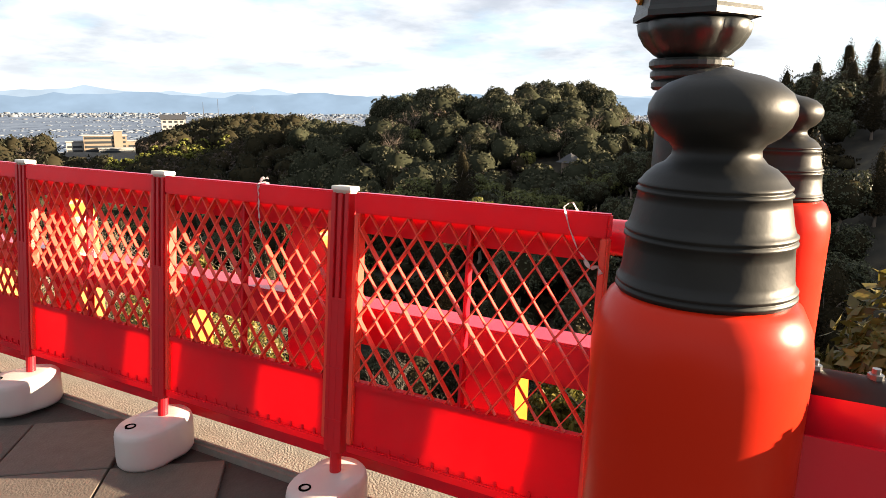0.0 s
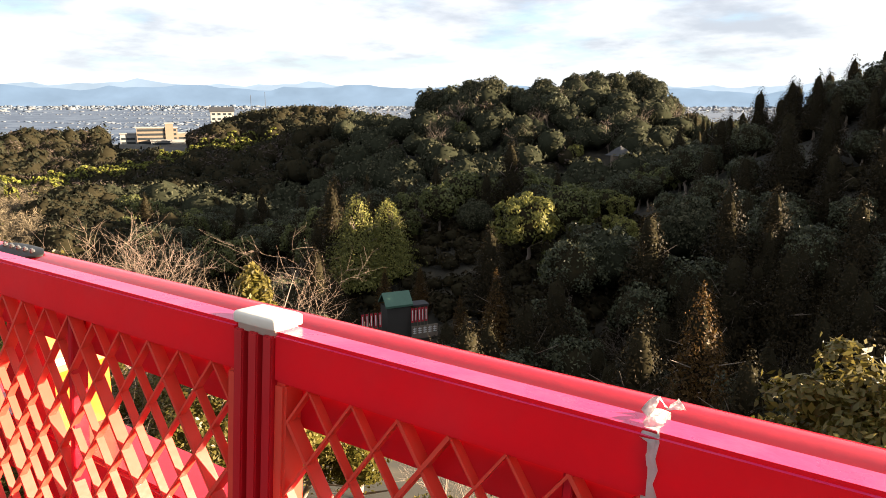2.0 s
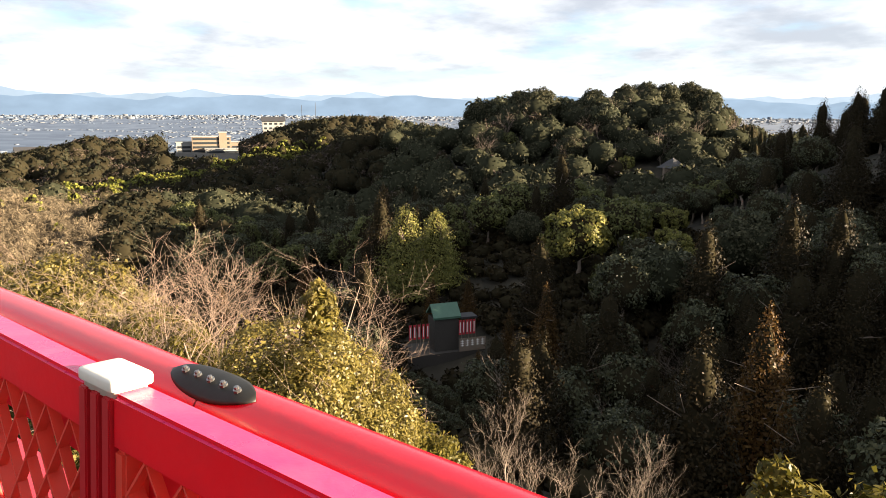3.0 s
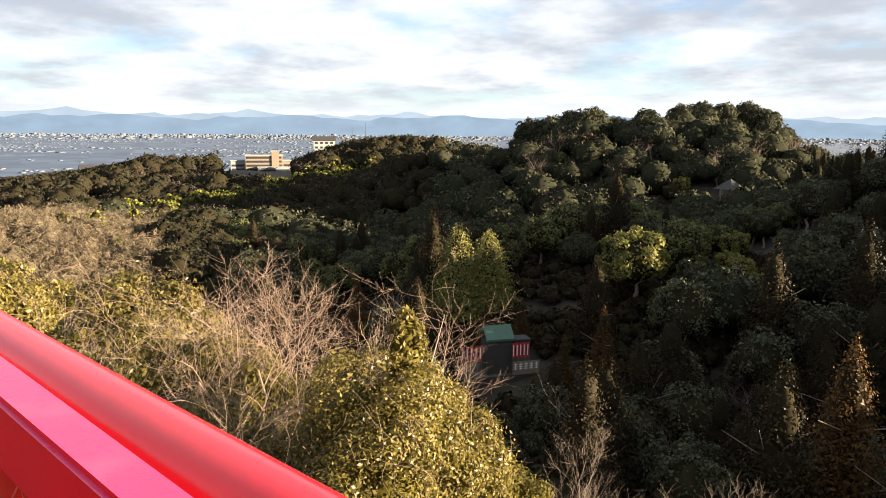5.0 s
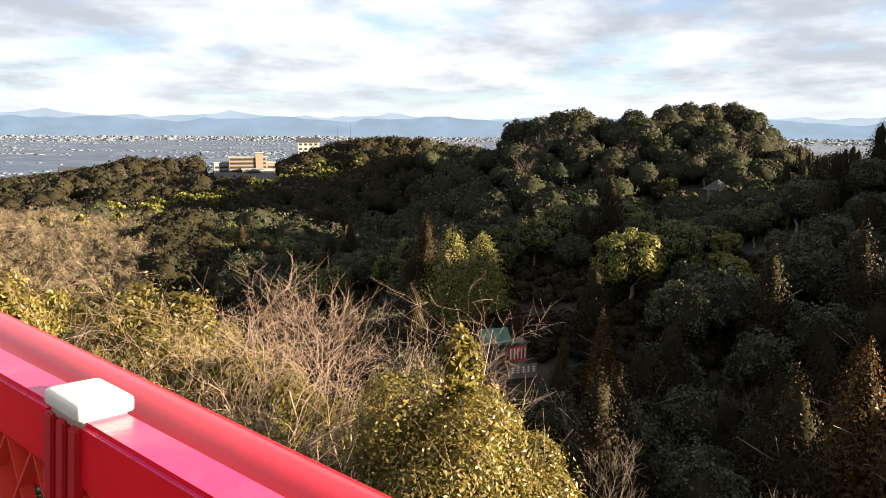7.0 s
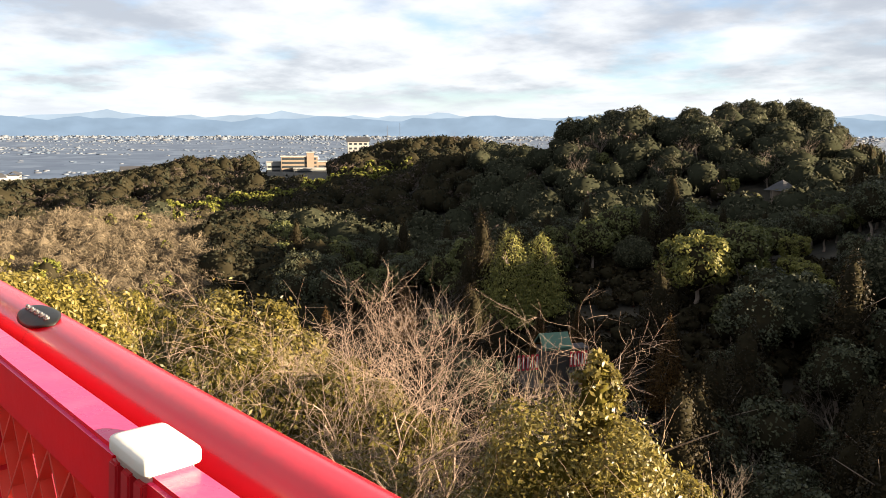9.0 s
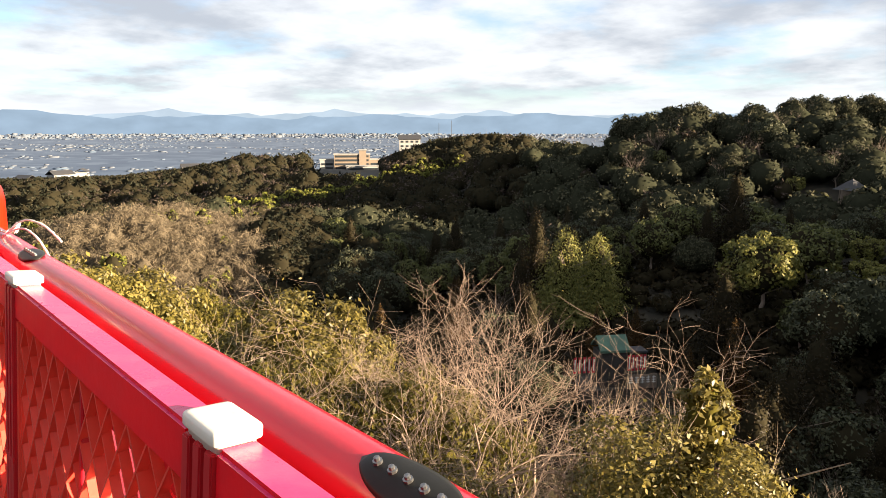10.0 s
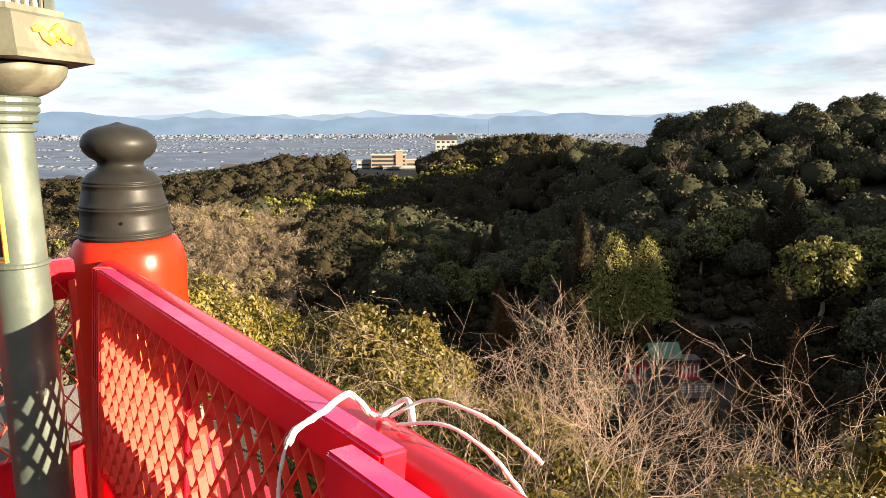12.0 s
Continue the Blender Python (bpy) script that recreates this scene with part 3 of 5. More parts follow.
def fence_parts(parent, start=0.035, stop=0.895):
    """One moulded barrier panel: hollow frame, lattice, centre bar and solid lower board."""
    lo, hi = start, stop
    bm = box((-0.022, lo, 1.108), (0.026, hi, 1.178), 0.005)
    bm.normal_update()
    # faces that look up get the pink that stands for sky light
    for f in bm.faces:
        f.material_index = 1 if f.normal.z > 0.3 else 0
    part("top_bar", bm, [M["red_frame"], M["red_sky_sheen"]], parent, "red top bar, upper faces coloured pink for sky sheen")
    for a in (lo, hi - 0.022):
        part("side_bar", box((-0.020, a, 0.285), (0.024, a + 0.022, 1.108), 0.004), M["red_lattice"], parent)
    bm = box((-0.006, lo + 0.022, 0.285), (0.008, hi - 0.022, 0.512), 0.002, 1)
    add_box(bm, (-0.018, lo, 0.255), (0.022, hi, 0.285), 0.004)
    add_box(bm, (-0.016, lo + 0.022, 0.500), (0.018, hi - 0.022, 0.520), 0.003)
    n = 14
    for k in range(n):
        y = lo + 0.06 + (hi - lo - 0.12) * k / (n - 1)
        add_box(bm, (-0.010, y - 0.004, 0.285), (0.014, y + 0.004, 0.305))
    part("lower_board", bm, M["red_plastic"], parent, "translucent solid red lower board")
    part("backing_strip", box((0.013, lo + 0.022, 1.038), (0.019, hi - 0.022, 1.108)), M["red_plastic"], parent)
    mid = (lo + hi) / 2
    part("centre_bar", box((-0.014, mid - 0.006, 0.520), (0.016, mid + 0.006, 1.108), 0.002, 1), M["red_frame"], parent)
    ya, yb, za, zb = lo + 0.022, hi - 0.022, 0.520, 1.108
    thin, ribs = bmesh.new(), bmesh.new()
    cw, ch = 0.074, 0.103
    sl = ch / cw
    for sign in (1, -1):
        for k in range(-40, 60):
            c = za + k * ch + 0.02
            y_for = sorted(((za - c) / (sign * sl) + ya, (zb - c) / (sign * sl) + ya))
            a, b = max(ya, y_for[0]), min(yb, y_for[1])
            if b - a < 0.012:
                continue
            p, q = Vector((0.001, a, c + sign * sl * (a - ya))), Vector((0.001, b, c + sign * sl * (b - ya)))
            d = q - p
            m_ = Matrix.Translation((p + q) / 2) @ Matrix.Rotation(math.atan2(d.z, d.y), 4, "X")
            if (k % 3 == 0 and sign > 0) or (k % 9 == 4 and sign < 0):
                add_box(ribs, (-0.0185 + 0.001 * sign, -d.length / 2, -0.0027), (0.0035, d.length / 2, 0.0027), m=m_)
            else:
                add_box(thin, (-0.0175 + 0.001 * sign, -d.length / 2, -0.0017), (-0.0035 + 0.001 * sign, d.length / 2, 0.0017), m=m_)
    part("lattice", thin, M["red_lattice"], parent, "fine diagonal red plastic lattice")
    part("rib_grid", ribs, M["red_lattice"], parent, "deep diagonal red plastic ribs")


def fence_panel(at):
    p = thing("lattice_barrier", "red plastic lattice barrier panel leaning on the bridge railing", "fence panel", "barrier along the bridge", at=at)
    fence_parts(p)
    return p


LEAN = 5.0
STEP = 0.93
POSTS = (0.02, 0.93, 1.875, 2.77, 3.865, 4.77, 5.65, 6.51, 7.44, 8.37)
INSET = (-0.004, -0.004, -0.004, 0.018, 0.044, 0.030, 0.008, -0.004, -0.004, -0.004)
first_panel = fence_panel(on_deck(-0.004, -0.93, 0, ry=LEAN))
for a, b, x0, x1 in zip(POSTS, (*POSTS[1:], POSTS[-1] + STEP), INSET, (*INSET[1:], INSET[-1])):
    copy_thing(first_panel, on_deck(x0, a, 0, rz=-math.degrees(math.atan2(x1 - x0, b - a)), ry=LEAN)).scale.y = (b - a) / STEP
long_panel = thing("lattice_barrier", "long red plastic lattice barrier panel tied over the next with twine", "fence panel", "barrier along the bridge", at=on_deck(0.048, 9.20, 0, ry=LEAN))
fence_parts(long_panel, start=0.0, stop=1.55)
# the barrier that turns across the end of the deck, and the one by the approach
copy_thing(first_panel, on_deck(0.14, 10.98, 0, rz=90))
copy_thing(first_panel, on_deck(-0.80, 11.0, 0, rz=90))


def fence_post(at, cap=True):
    p = thing("barrier_stand", "dark red plastic barrier post with white cap" if cap else "dark red plastic barrier end post", "fence post", "barrier along the bridge", at=at)
    for a in (-0.037, -0.009, 0.019):
        part("channel", box((-0.027, a, 0.245), (0.027, a + 0.018, 1.172), 0.002), M["red_post"], p)
    bm = box((-0.016, -0.036, 0.245), (0.018, 0.036, 1.170))
    for z0, z1 in ((0.245, 0.80),):
        add_box(bm, (-0.0262, -0.036, z0), (0.0262, 0.036, z1), 0.002)
    for z in (0.36, 0.55, 0.80):
        add_box(bm, (-0.0285, -0.0375, z), (0.0285, 0.0375, z + 0.008))
    part("web", bm, M["red_post"], p)
    part("foot_pin", lathe([(0.021, 0.0), (0.021, 0.24)], 14, centre=(0, 0, 0.02)), M["red_post"], p, smooth=False)
    if cap:
        bm = bmesh.new()
        prev = None
        for inset, z in ((0.005, 1.170), (0.005, 1.1795), (0.0008, 1.1805), (0.0, 1.182), (0.0, 1.1915), (0.0008, 1.1940), (0.0025, 1.1955), (0.007, 1.1962), (0.016, 1.1952), (0.022, 1.1950)):
            ringv = []
            for k in range(32):
                a = 2 * math.pi * k / 32
                cx, cy = math.cos(a), math.sin(a)
                hx, hy = 0.029 - inset, 0.042 - inset
                ringv.append(bm.verts.new((0.002 + hx * math.copysign(abs(cx) ** 0.2, cx), hy * math.copysign(abs(cy) ** 0.2, cy), z)))
            if prev:
                for k in range(32):
                    bm.faces.new((prev[k], prev[(k + 1) % 32], ringv[(k + 1) % 32], ringv[k]))
            else:
                bm.faces.new(ringv[::-1])
            prev = ringv
        bm.faces.new(prev)
        part("cap", bm, M["white_plastic"], p, "off-white plastic cap", smooth=True)
    return p


first_post = fence_post(on_deck(-0.004, POSTS[0], 0, ry=LEAN))
for x, y in zip(INSET[1:], POSTS[1:]):
    copy_thing(first_post, on_deck(x, y, 0, ry=LEAN))
fence_post(on_deck(0.055, 10.79, 0, ry=LEAN), cap=False)



def fence_base(at):
    p = thing("ballast_block", "white plastic weighted barrier foot on the paving", "fence base", "barrier along the bridge", at=at)
    bm = bmesh.new()
    out = []
    for k in range(40):
        a = 2 * math.pi * k / 40
        r = 0.120 + 0.048 * abs(math.cos(a)) ** 1.3 - 0.016 * math.exp(-((a - 1.2) / 0.25) ** 2)
        out.append((r * math.cos(a), r * 0.92 * math.sin(a)))
    prev = None
    for s, z in ((0.93, 0.0), (0.985, 0.012), (1.0, 0.03), (1.0, 0.128), (0.975, 0.148), (0.92, 0.158), (0.5, 0.163), (0.1, 0.163)):
        ringv = [bm.verts.new((a * s, b * s, z)) for a, b in out]
        if prev:
            for k in range(40):
                bm.faces.new((prev[k], prev[(k + 1) % 40], ringv[(k + 1) % 40], ringv[k]))
        else:
            bm.faces.new(ringv[::-1])
        prev = ringv
    bm.faces.new(prev)
    part("body", bm, M["base_plastic"], p, smooth=True)
    # shallow black disc: the dark inside the filler hole is painted on
    part("filler_hole", lathe([(0.022, 0.0), (0.022, 0.006), (0.015, 0.006), (0.015, 0.002)], 16, centre=(-0.095, 0.024, 0.159)), M["hole"], p, "black disc for the shaded filler hole")
    return p


first_base = fence_base(on_deck(-0.035, POSTS[0], 0.0))
for k, y in enumerate(POSTS[1:], 1):
    copy_thing(first_base, on_deck(INSET[k] - 0.031, y, 0, rz=(k * 37) % 24 - 12))


def twine(name, pts, r, label, strands=3):
    t_ = thing(name, label, "string")
    rnd = random.Random(name + str(len(pts)))
    for s in range(strands):
        off = Vector((rnd.uniform(-1, 1), rnd.uniform(-1, 1), rnd.uniform(-1, 1))) * r * (1.3 if strands < 5 else 7.0)
        fine = []
        P = [Vector(p) for p in pts]
        for i in range(len(P) - 1):
            p0, p1, p2, p3 = P[max(i - 1, 0)], P[i], P[i + 1], P[min(i + 2, len(P) - 1)]
            for q in range(6):
                u = q / 6
                fine.append(0.5 * ((2 * p1) + (p2 - p0) * u + (2 * p0 - 5 * p1 + 4 * p2 - p3) * u * u + (3 * p1 - p0 - 3 * p2 + p3) * u ** 3) + off + Vector((0, 0, r * rnd.uniform(-.4, .4))))
        fine.append(P[-1] + off)
        bm = bmesh.new()
        add_tube(bm, fine, [r * rnd.uniform(0.75, 1.15) for _ in fine], 6)
        part("strand", bm, M["twine"], t_, smooth=True)
    return t_


Z = 0.088
twine("twine", [(0.055, 9.320, 1.18 + Z), (0.065, 9.310, 1.205 + Z), (0.11, 9.320, 1.212 + Z), (0.17, 9.330, 1.225 + Z), (0.215, 9.340, 1.175 + Z), (0.25, 9.350, 1.162 + Z), (0.275, 9.320, 1.19 + Z), (0.255, 9.280, 1.165 + Z)], 0.0034, "white plastic twine tying the barrier to the handrail")
twine("twine", [(0.25, 9.330, 1.165 + Z), (0.285, 9.270, 1.205 + Z), (0.315, 9.180, 1.20 + Z), (0.335, 9.110, 1.17 + Z), (0.345, 9.080, 1.15 + Z)], 0.0036, "loose frayed end of white twine on the handrail", 1)
twine("twine", [(0.24, 9.300, 1.165 + Z), (0.27, 9.220, 1.185 + Z), (0.29, 9.140, 1.165 + Z), (0.305, 9.080, 1.115 + Z), (0.31, 9.030, 1.08 + Z)], 0.0036, "loose hanging end of white twine", 1)
twine("twine", [(0.058, 9.320, 1.19 + Z), (0.048, 9.335, 1.12 + Z), (0.045, 9.335, 1.05 + Z)], 0.003, "white twine hanging down the barrier", 1)
# flat tape at the start and a scrap on the second panel


def ribbon(name, pts, width, label, seed, twist=0.0):
    """A flat strip of tape laid along a line, crumpled a little."""
    rnd = random.Random(seed)
    P = [Vector(p) for p in pts]
    line = []
    for a, b in zip(P, P[1:]):
        line += [a.lerp(b, q / 4) for q in range(4)]
    line.append(P[-1])
    bm = bmesh.new()
    rows = []
    for i, p in enumerate(line):
        d = (line[min(i + 1, len(line) - 1)] - line[max(i - 1, 0)]).normalized()
        side = (Vector((0.15, 1, 0.1)) - d * d.y).normalized()
        side = Matrix.Rotation(twist * i / len(line) + rnd.gauss(0, 0.2), 3, d) @ side
        w = width * rnd.uniform(0.7, 1.1) / 2
        bulge = d.cross(side) * rnd.gauss(0, 0.1 * width)
        rows.append([bm.verts.new(p - side * w), bm.verts.new(p + bulge), bm.verts.new(p + side * w)])
    for r0, r1 in zip(rows, rows[1:]):
        for k in range(2):
            bm.faces.new((r0[k], r1[k], r1[k + 1], r0[k + 1]))
    bmesh.ops.solidify(bm, geom=list(bm.faces), thickness=0.0006)
    t_ = thing(name, label, "tape")
    part("strip", bm, M["tape"], t_, smooth=True)
    return t_


ribbon("tape", [(0.175, -0.80, 1.10), (0.150, -0.80, 1.150), (0.120, -0.79, 1.185), (0.090, -0.785, 1.186), (0.068, -0.78, 1.178), (0.060, -0.80, 1.12), (0.052, -0.83, 1.06), (0.048, -0.86, 1.03)], 0.009, "clear white tape wrapped over the barrier end", 1, 1.0)
ribbon("tape", [(0.050, -0.85, 1.035), (0.040, -0.87, 1.015), (0.048, -0.89, 1.02), (0.042, -0.90, 1.00)], 0.016, "crumpled end of white tape", 2, 2.5)
ribbon("tape", [(0.150, 0.385, 1.14), (0.128, 0.385, 1.180), (0.108, 0.385, 1.184), (0.084, 0.383, 1.182), (0.076, 0.383, 1.172), (0.072, 0.38, 1.12), (0.066, 0.375, 1.06), (0.060, 0.368, 1.02), (0.058, 0.36, 0.985)], 0.020, "white tape looped over the barrier top", 3, 0.5)
ribbon("tape", [(0.100, 0.395, 1.186), (0.112, 0.385, 1.202), (0.098, 0.372, 1.196), (0.110, 0.362, 1.200)], 0.012, "crumpled scrap of white tape on the barrier top", 4, 4.0)


def cross_panel():
    """The low red board that closes the gap beside the approach."""
    c = thing("side_barrier", "red plastic barrier board closing the gap beside the lamp", "fence panel", at=on_deck(-0.70, -1.235, 0, rz=-78))
    part("board", box((-0.012, 0.0, 0.12), (0.014, 0.78, 0.96), 0.004), M["red_plastic"], c)
    part("top_bar", box((-0.030, -0.02, 0.96), (0.030, 0.80, 1.02), 0.008), M["red_frame"], c)
    for a in (0.0, 0.73):
        part("side_bar", box((-0.024, a, 0.0), (0.024, a + 0.05, 0.96), 0.004), M["red_frame"], c)


cross_panel()


def lamp_post(x, y, collar, face, dark, k_=1.0):
    """A lantern post: round pole, ringed collar, lotus bowl, six-sided tray and lantern box."""
    mp = M["bronze_dark"] if dark else M["bronze"]
    rim = 0.190 if dark else 0.235
    p = thing("lamp_post", "dark bronze lantern post with lotus bowl" if dark else "grey-green bronze lantern post with lotus bowl", "lamp post", at=on_deck(x, y, 0, rz=face))
    c = collar
    part("pole", lathe([(0.100, 0), (0.100, 0.08), (0.080, 0.10), (0.077, 0.3), (0.069, c - 0.06), (0.068, c - 0.02)], 32), mp, p, smooth=True)
    rings = [(0.073, c - 0.03)]
    for k in range(3):
        z = c - 0.03 + 0.024 * k
        rings += [(0.080 + 0.004 * k, z), (0.086 + 0.004 * k, z + 0.006), (0.086 + 0.004 * k, z + 0.016), (0.080 + 0.004 * k, z + 0.022)]
    part("collar", lathe(rings, 32), mp, p, smooth=False)
    part("lotus_bowl", lathe([(0.084 * k_, c + 0.04), (0.104 * k_, c + 0.050), (0.132 * k_, c + 0.070), (0.150 * k_, c + 0.095), (0.156 * k_, c + 0.118), (0.148 * k_, c + 0.122)], 64, wave=0.09, waves=8), mp if dark else M["patina"], p, "lotus-petal bowl", smooth=True)
    tray = part("tray", lathe([(0.135 * k_, c + 0.122), (rim * k_, c + 0.128), (rim * k_, c + 0.140), (rim * 0.97 * k_, c + 0.150), (rim * 0.90 * k_, c + 0.232), (rim * 0.86 * k_, c + 0.238), (0.170 * k_, c + 0.245), (0.170 * k_, c + 0.26)], 6), mp if dark else M["patina"], p, "six-sided tray with gilt ornament")
    for k in range(6):
        a = radians(60 * k + 30)
        m_ = Matrix.Rotation(a, 4, "Z") @ Matrix.Translation((rim * 0.815 * k_, 0, c + 0.190)) @ Matrix.Rotation(radians(-10), 4, "Y")
        bm = bmesh.new()
        pts = [(0.0, -0.062 + 0.124 * q / 14, 0.014 * math.sin(q * 0.9) + 0.006 * math.cos(q * 2.1)) for q in range(15)]
        add_tube(bm, pts, [0.006 + 0.010 * math.sin(math.pi * q / 14) for q in range(15)], 6)
        bmesh.ops.transform(bm, matrix=m_, verts=bm.verts)
        part("ornament", bm, M["gilt"], tray, "gilt dragon-like scroll")
    lan = part("lantern_box", lathe([(0.118 * k_, c + 0.26), (0.118 * k_, c + 0.56)], 6), M["lantern_white"], p, "white lantern box")
    for k in range(6):
        a = radians(60 * k)
        bm = bmesh.new()
        cx, cy = 0.138 * k_ * math.cos(a), 0.138 * k_ * math.sin(a)
        add_box(bm, (-0.011, -0.011, c + 0.26), (0.011, 0.011, c + 0.57), 0.002, m=Matrix.Translation((cx, cy, 0)) @ Matrix.Rotation(a, 4, "Z"))
        part("corner_post", bm, mp, lan)
        bm = bmesh.new()
        a2 = radians(60 * k + 30)
        for q in range(5):
            add_box(bm, (-0.003, -0.003, c + 0.265), (0.003, 0.003, c + 0.555), m=Matrix.Rotation(a2, 4, "Z") @ Matrix.Translation((0.112 * k_, -0.052 + 0.026 * q, 0)))
        for z in (0.31, 0.42, 0.54):
            add_box(bm, (-0.004, -0.064, c + z), (0.004, 0.064, c + z + 0.006), m=Matrix.Rotation(a2, 4, "Z") @ Matrix.Translation((0.112 * k_, 0, 0)))
        part("grille", bm, M["patina"], lan)
    part("roof", lathe([(0.20 * k_, c + 0.565), (0.29 * k_, c + 0.575), (0.29 * k_, c + 0.59), (0.20 * k_, c + 0.65), (0.10 * k_, c + 0.73), (0.04 * k_, c + 0.78), (0.05 * k_, c + 0.82), (0.01 * k_, c + 0.90)], 6), mp, p, "six-sided curved lantern roof")
    # name plate on the pole
    low = 0.24 if dark else 0.39
    plate = part("name_plate", box((0.071, -0.050, c + 0.01 - low), (0.082, 0.050, c - 0.075), 0.003), M["black_metal"], p, "black name plate with gilt rim")
    bm = bmesh.new()
    for yy in (-0.054, 0.048):
        add_box(bm, (0.074, yy, c - low), (0.086, yy + 0.006, c - 0.065), 0.001)
    for zz in (c - low - 0.005, c - 0.071):
        add_box(bm, (0.074, -0.054, zz), (0.086, 0.054, zz + 0.006), 0.001)
    part("rim", bm, M["gilt"], plate)
    rnd = random.Random(3)
    for yy in (-0.022, 0.022):
        bm = bmesh.new()
        for q in range(4 if dark else 7):
            zc = c - 0.11 - 0.038 * q
            for s in range(3):
                add_box(bm, (0.0825, yy - 0.011, zc - 0.009 * s), (0.0832, yy - 0.011 + rnd.uniform(0.012, 0.022), zc - 0.009 * s + 0.003))
        part("lettering", bm, M["ink"] if not dark else M["gilt"], plate, "unreadable engraved lettering")
    for zz in (c - 0.055, c - low - 0.03):
        part("band", lathe([(0.0745, zz), (0.0785, zz + 0.004), (0.0785, zz + 0.010), (0.0745, zz + 0.014)], 32), M["gilt"] if dark else mp, p)
    return p


lamp_post(-0.05, -1.090, 1.535, -95, True, 0.76)
lamp_post(-0.09, 10.64, 1.655, -146, False, 1.02)

# ---- plants ----
RNG = np.random.default_rng(11)


def unit(v):
    return v / np.maximum(np.linalg.norm(v, axis=-1, keepdims=True), 1e-9)


def leaf_quads(c, n, length, width, rng, droop=0.0):
    """Pointed leaves at c, facing n: a four-cornered blade each, set at random turns."""
    k = len(c)
    t = unit(np.cross(n, rng.normal(size=(k, 3))))
    t[:, 2] -= droop
    t = unit(t)
    b = unit(np.cross(n, t))
    l, w = length[:, None], width[:, None]
    q = np.stack([c - t * l * 0.5, c + b * w * 0.5 - n * w * 0.12, c + t * l * 0.5, c - b * w * 0.5 - n * w * 0.12], 1)
    return q.reshape(-1, 3)


def quads_for(n, start=0):
    return np.arange(4 * n).reshape(-1, 4) + start


def blob(centre, radius, rng, nu=10, nv=7, jag=0.18):
    """A rough closed lump, all quads."""
    u = np.linspace(0, 2 * math.pi, nu, endpoint=False)
    v = np.linspace(0.12, math.pi - 0.12, nv)
    U, V = np.meshgrid(u, v, indexing="ij")
    r = 1 + rng.normal(0, jag, U.shape)
    P = np.stack([np.sin(V) * np.cos(U) * r, np.sin(V) * np.sin(U) * r, np.cos(V) * r], -1) * np.asarray(radius) + np.asarray(centre)
    i, j = np.meshgrid(np.arange(nu), np.arange(nv - 1), indexing="ij")
    F = np.stack([i * nv + j, ((i + 1) % nu) * nv + j, ((i + 1) % nu) * nv + j + 1, i * nv + j + 1], -1).reshape(-1, 4)
    return P.reshape(-1, 3), F


def broad_crown(seed, r, h, clumps, leaves, size, flat=0.6, core=True, nu=10, nv=7, core_r=0.78, shell=0.0, ruffle=0.5):
    """A spreading crown of radius r and height h whose base is at z = 0: overlapping clumps of leaves round a filler
    lump, toned dim for inner shade.
    """
    rng = np.random.default_rng(seed)
    g = np.arange(clumps) + 0.5
    zz = 1 - 1.55 * g / clumps
    aa = g * 2.39996 + rng.normal(0, 0.35, clumps)
    d = np.stack([np.sqrt(np.maximum(1 - zz * zz, 0)) * np.cos(aa), np.sqrt(np.maximum(1 - zz * zz, 0)) * np.sin(aa), zz], -1)
    reach = rng.uniform(0.62, 0.86, clumps)
    C = d * reach[:, None] * np.array([r, r, h * 0.52]) + np.array([0, 0, h * 0.48])
    R = rng.uniform(0.24, 0.42, clumps) * r * (14 / max(clumps, 14)) ** 0.3
    pick = rng.choice(clumps, leaves, p=R ** 2 / np.sum(R ** 2))
    n = unit(rng.normal(size=(leaves, 3)) + 1.1 * d[pick] + np.array([0, 0, 0.2]))
    depth = rng.uniform(0.8, 1.06, leaves) * (1 + 0.25 * np.abs(rng.normal(size=leaves)) * (rng.random(leaves) < 0.2))
    P = C[pick] + n * (R[pick] * depth)[:, None] * np.array([1, 1, 0.85])
    on = rng.random(leaves) < shell
    P[on] = (n * np.array([r, r, h * 0.5]) * rng.uniform(0.70, 0.90, (leaves, 1)) + np.array([0, 0, h * 0.47]))[on]
    nn = unit(n + ruffle * rng.normal(size=(leaves, 3)))
    L = size * rng.uniform(0.7, 1.35, leaves)
    V = [leaf_quads(P, nn, L, L * flat * rng.uniform(0.7, 1.2, leaves), rng, 0.25)]
    F = [quads_for(leaves)]
    m = [np.zeros(leaves, np.int32)]
    # lump that blocks the view through, its tone standing for inner shade
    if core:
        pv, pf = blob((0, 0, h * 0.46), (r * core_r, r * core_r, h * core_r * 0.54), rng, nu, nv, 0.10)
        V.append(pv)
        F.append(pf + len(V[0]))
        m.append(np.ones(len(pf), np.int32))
    return np.concatenate(V), np.concatenate(F), np.concatenate(m)


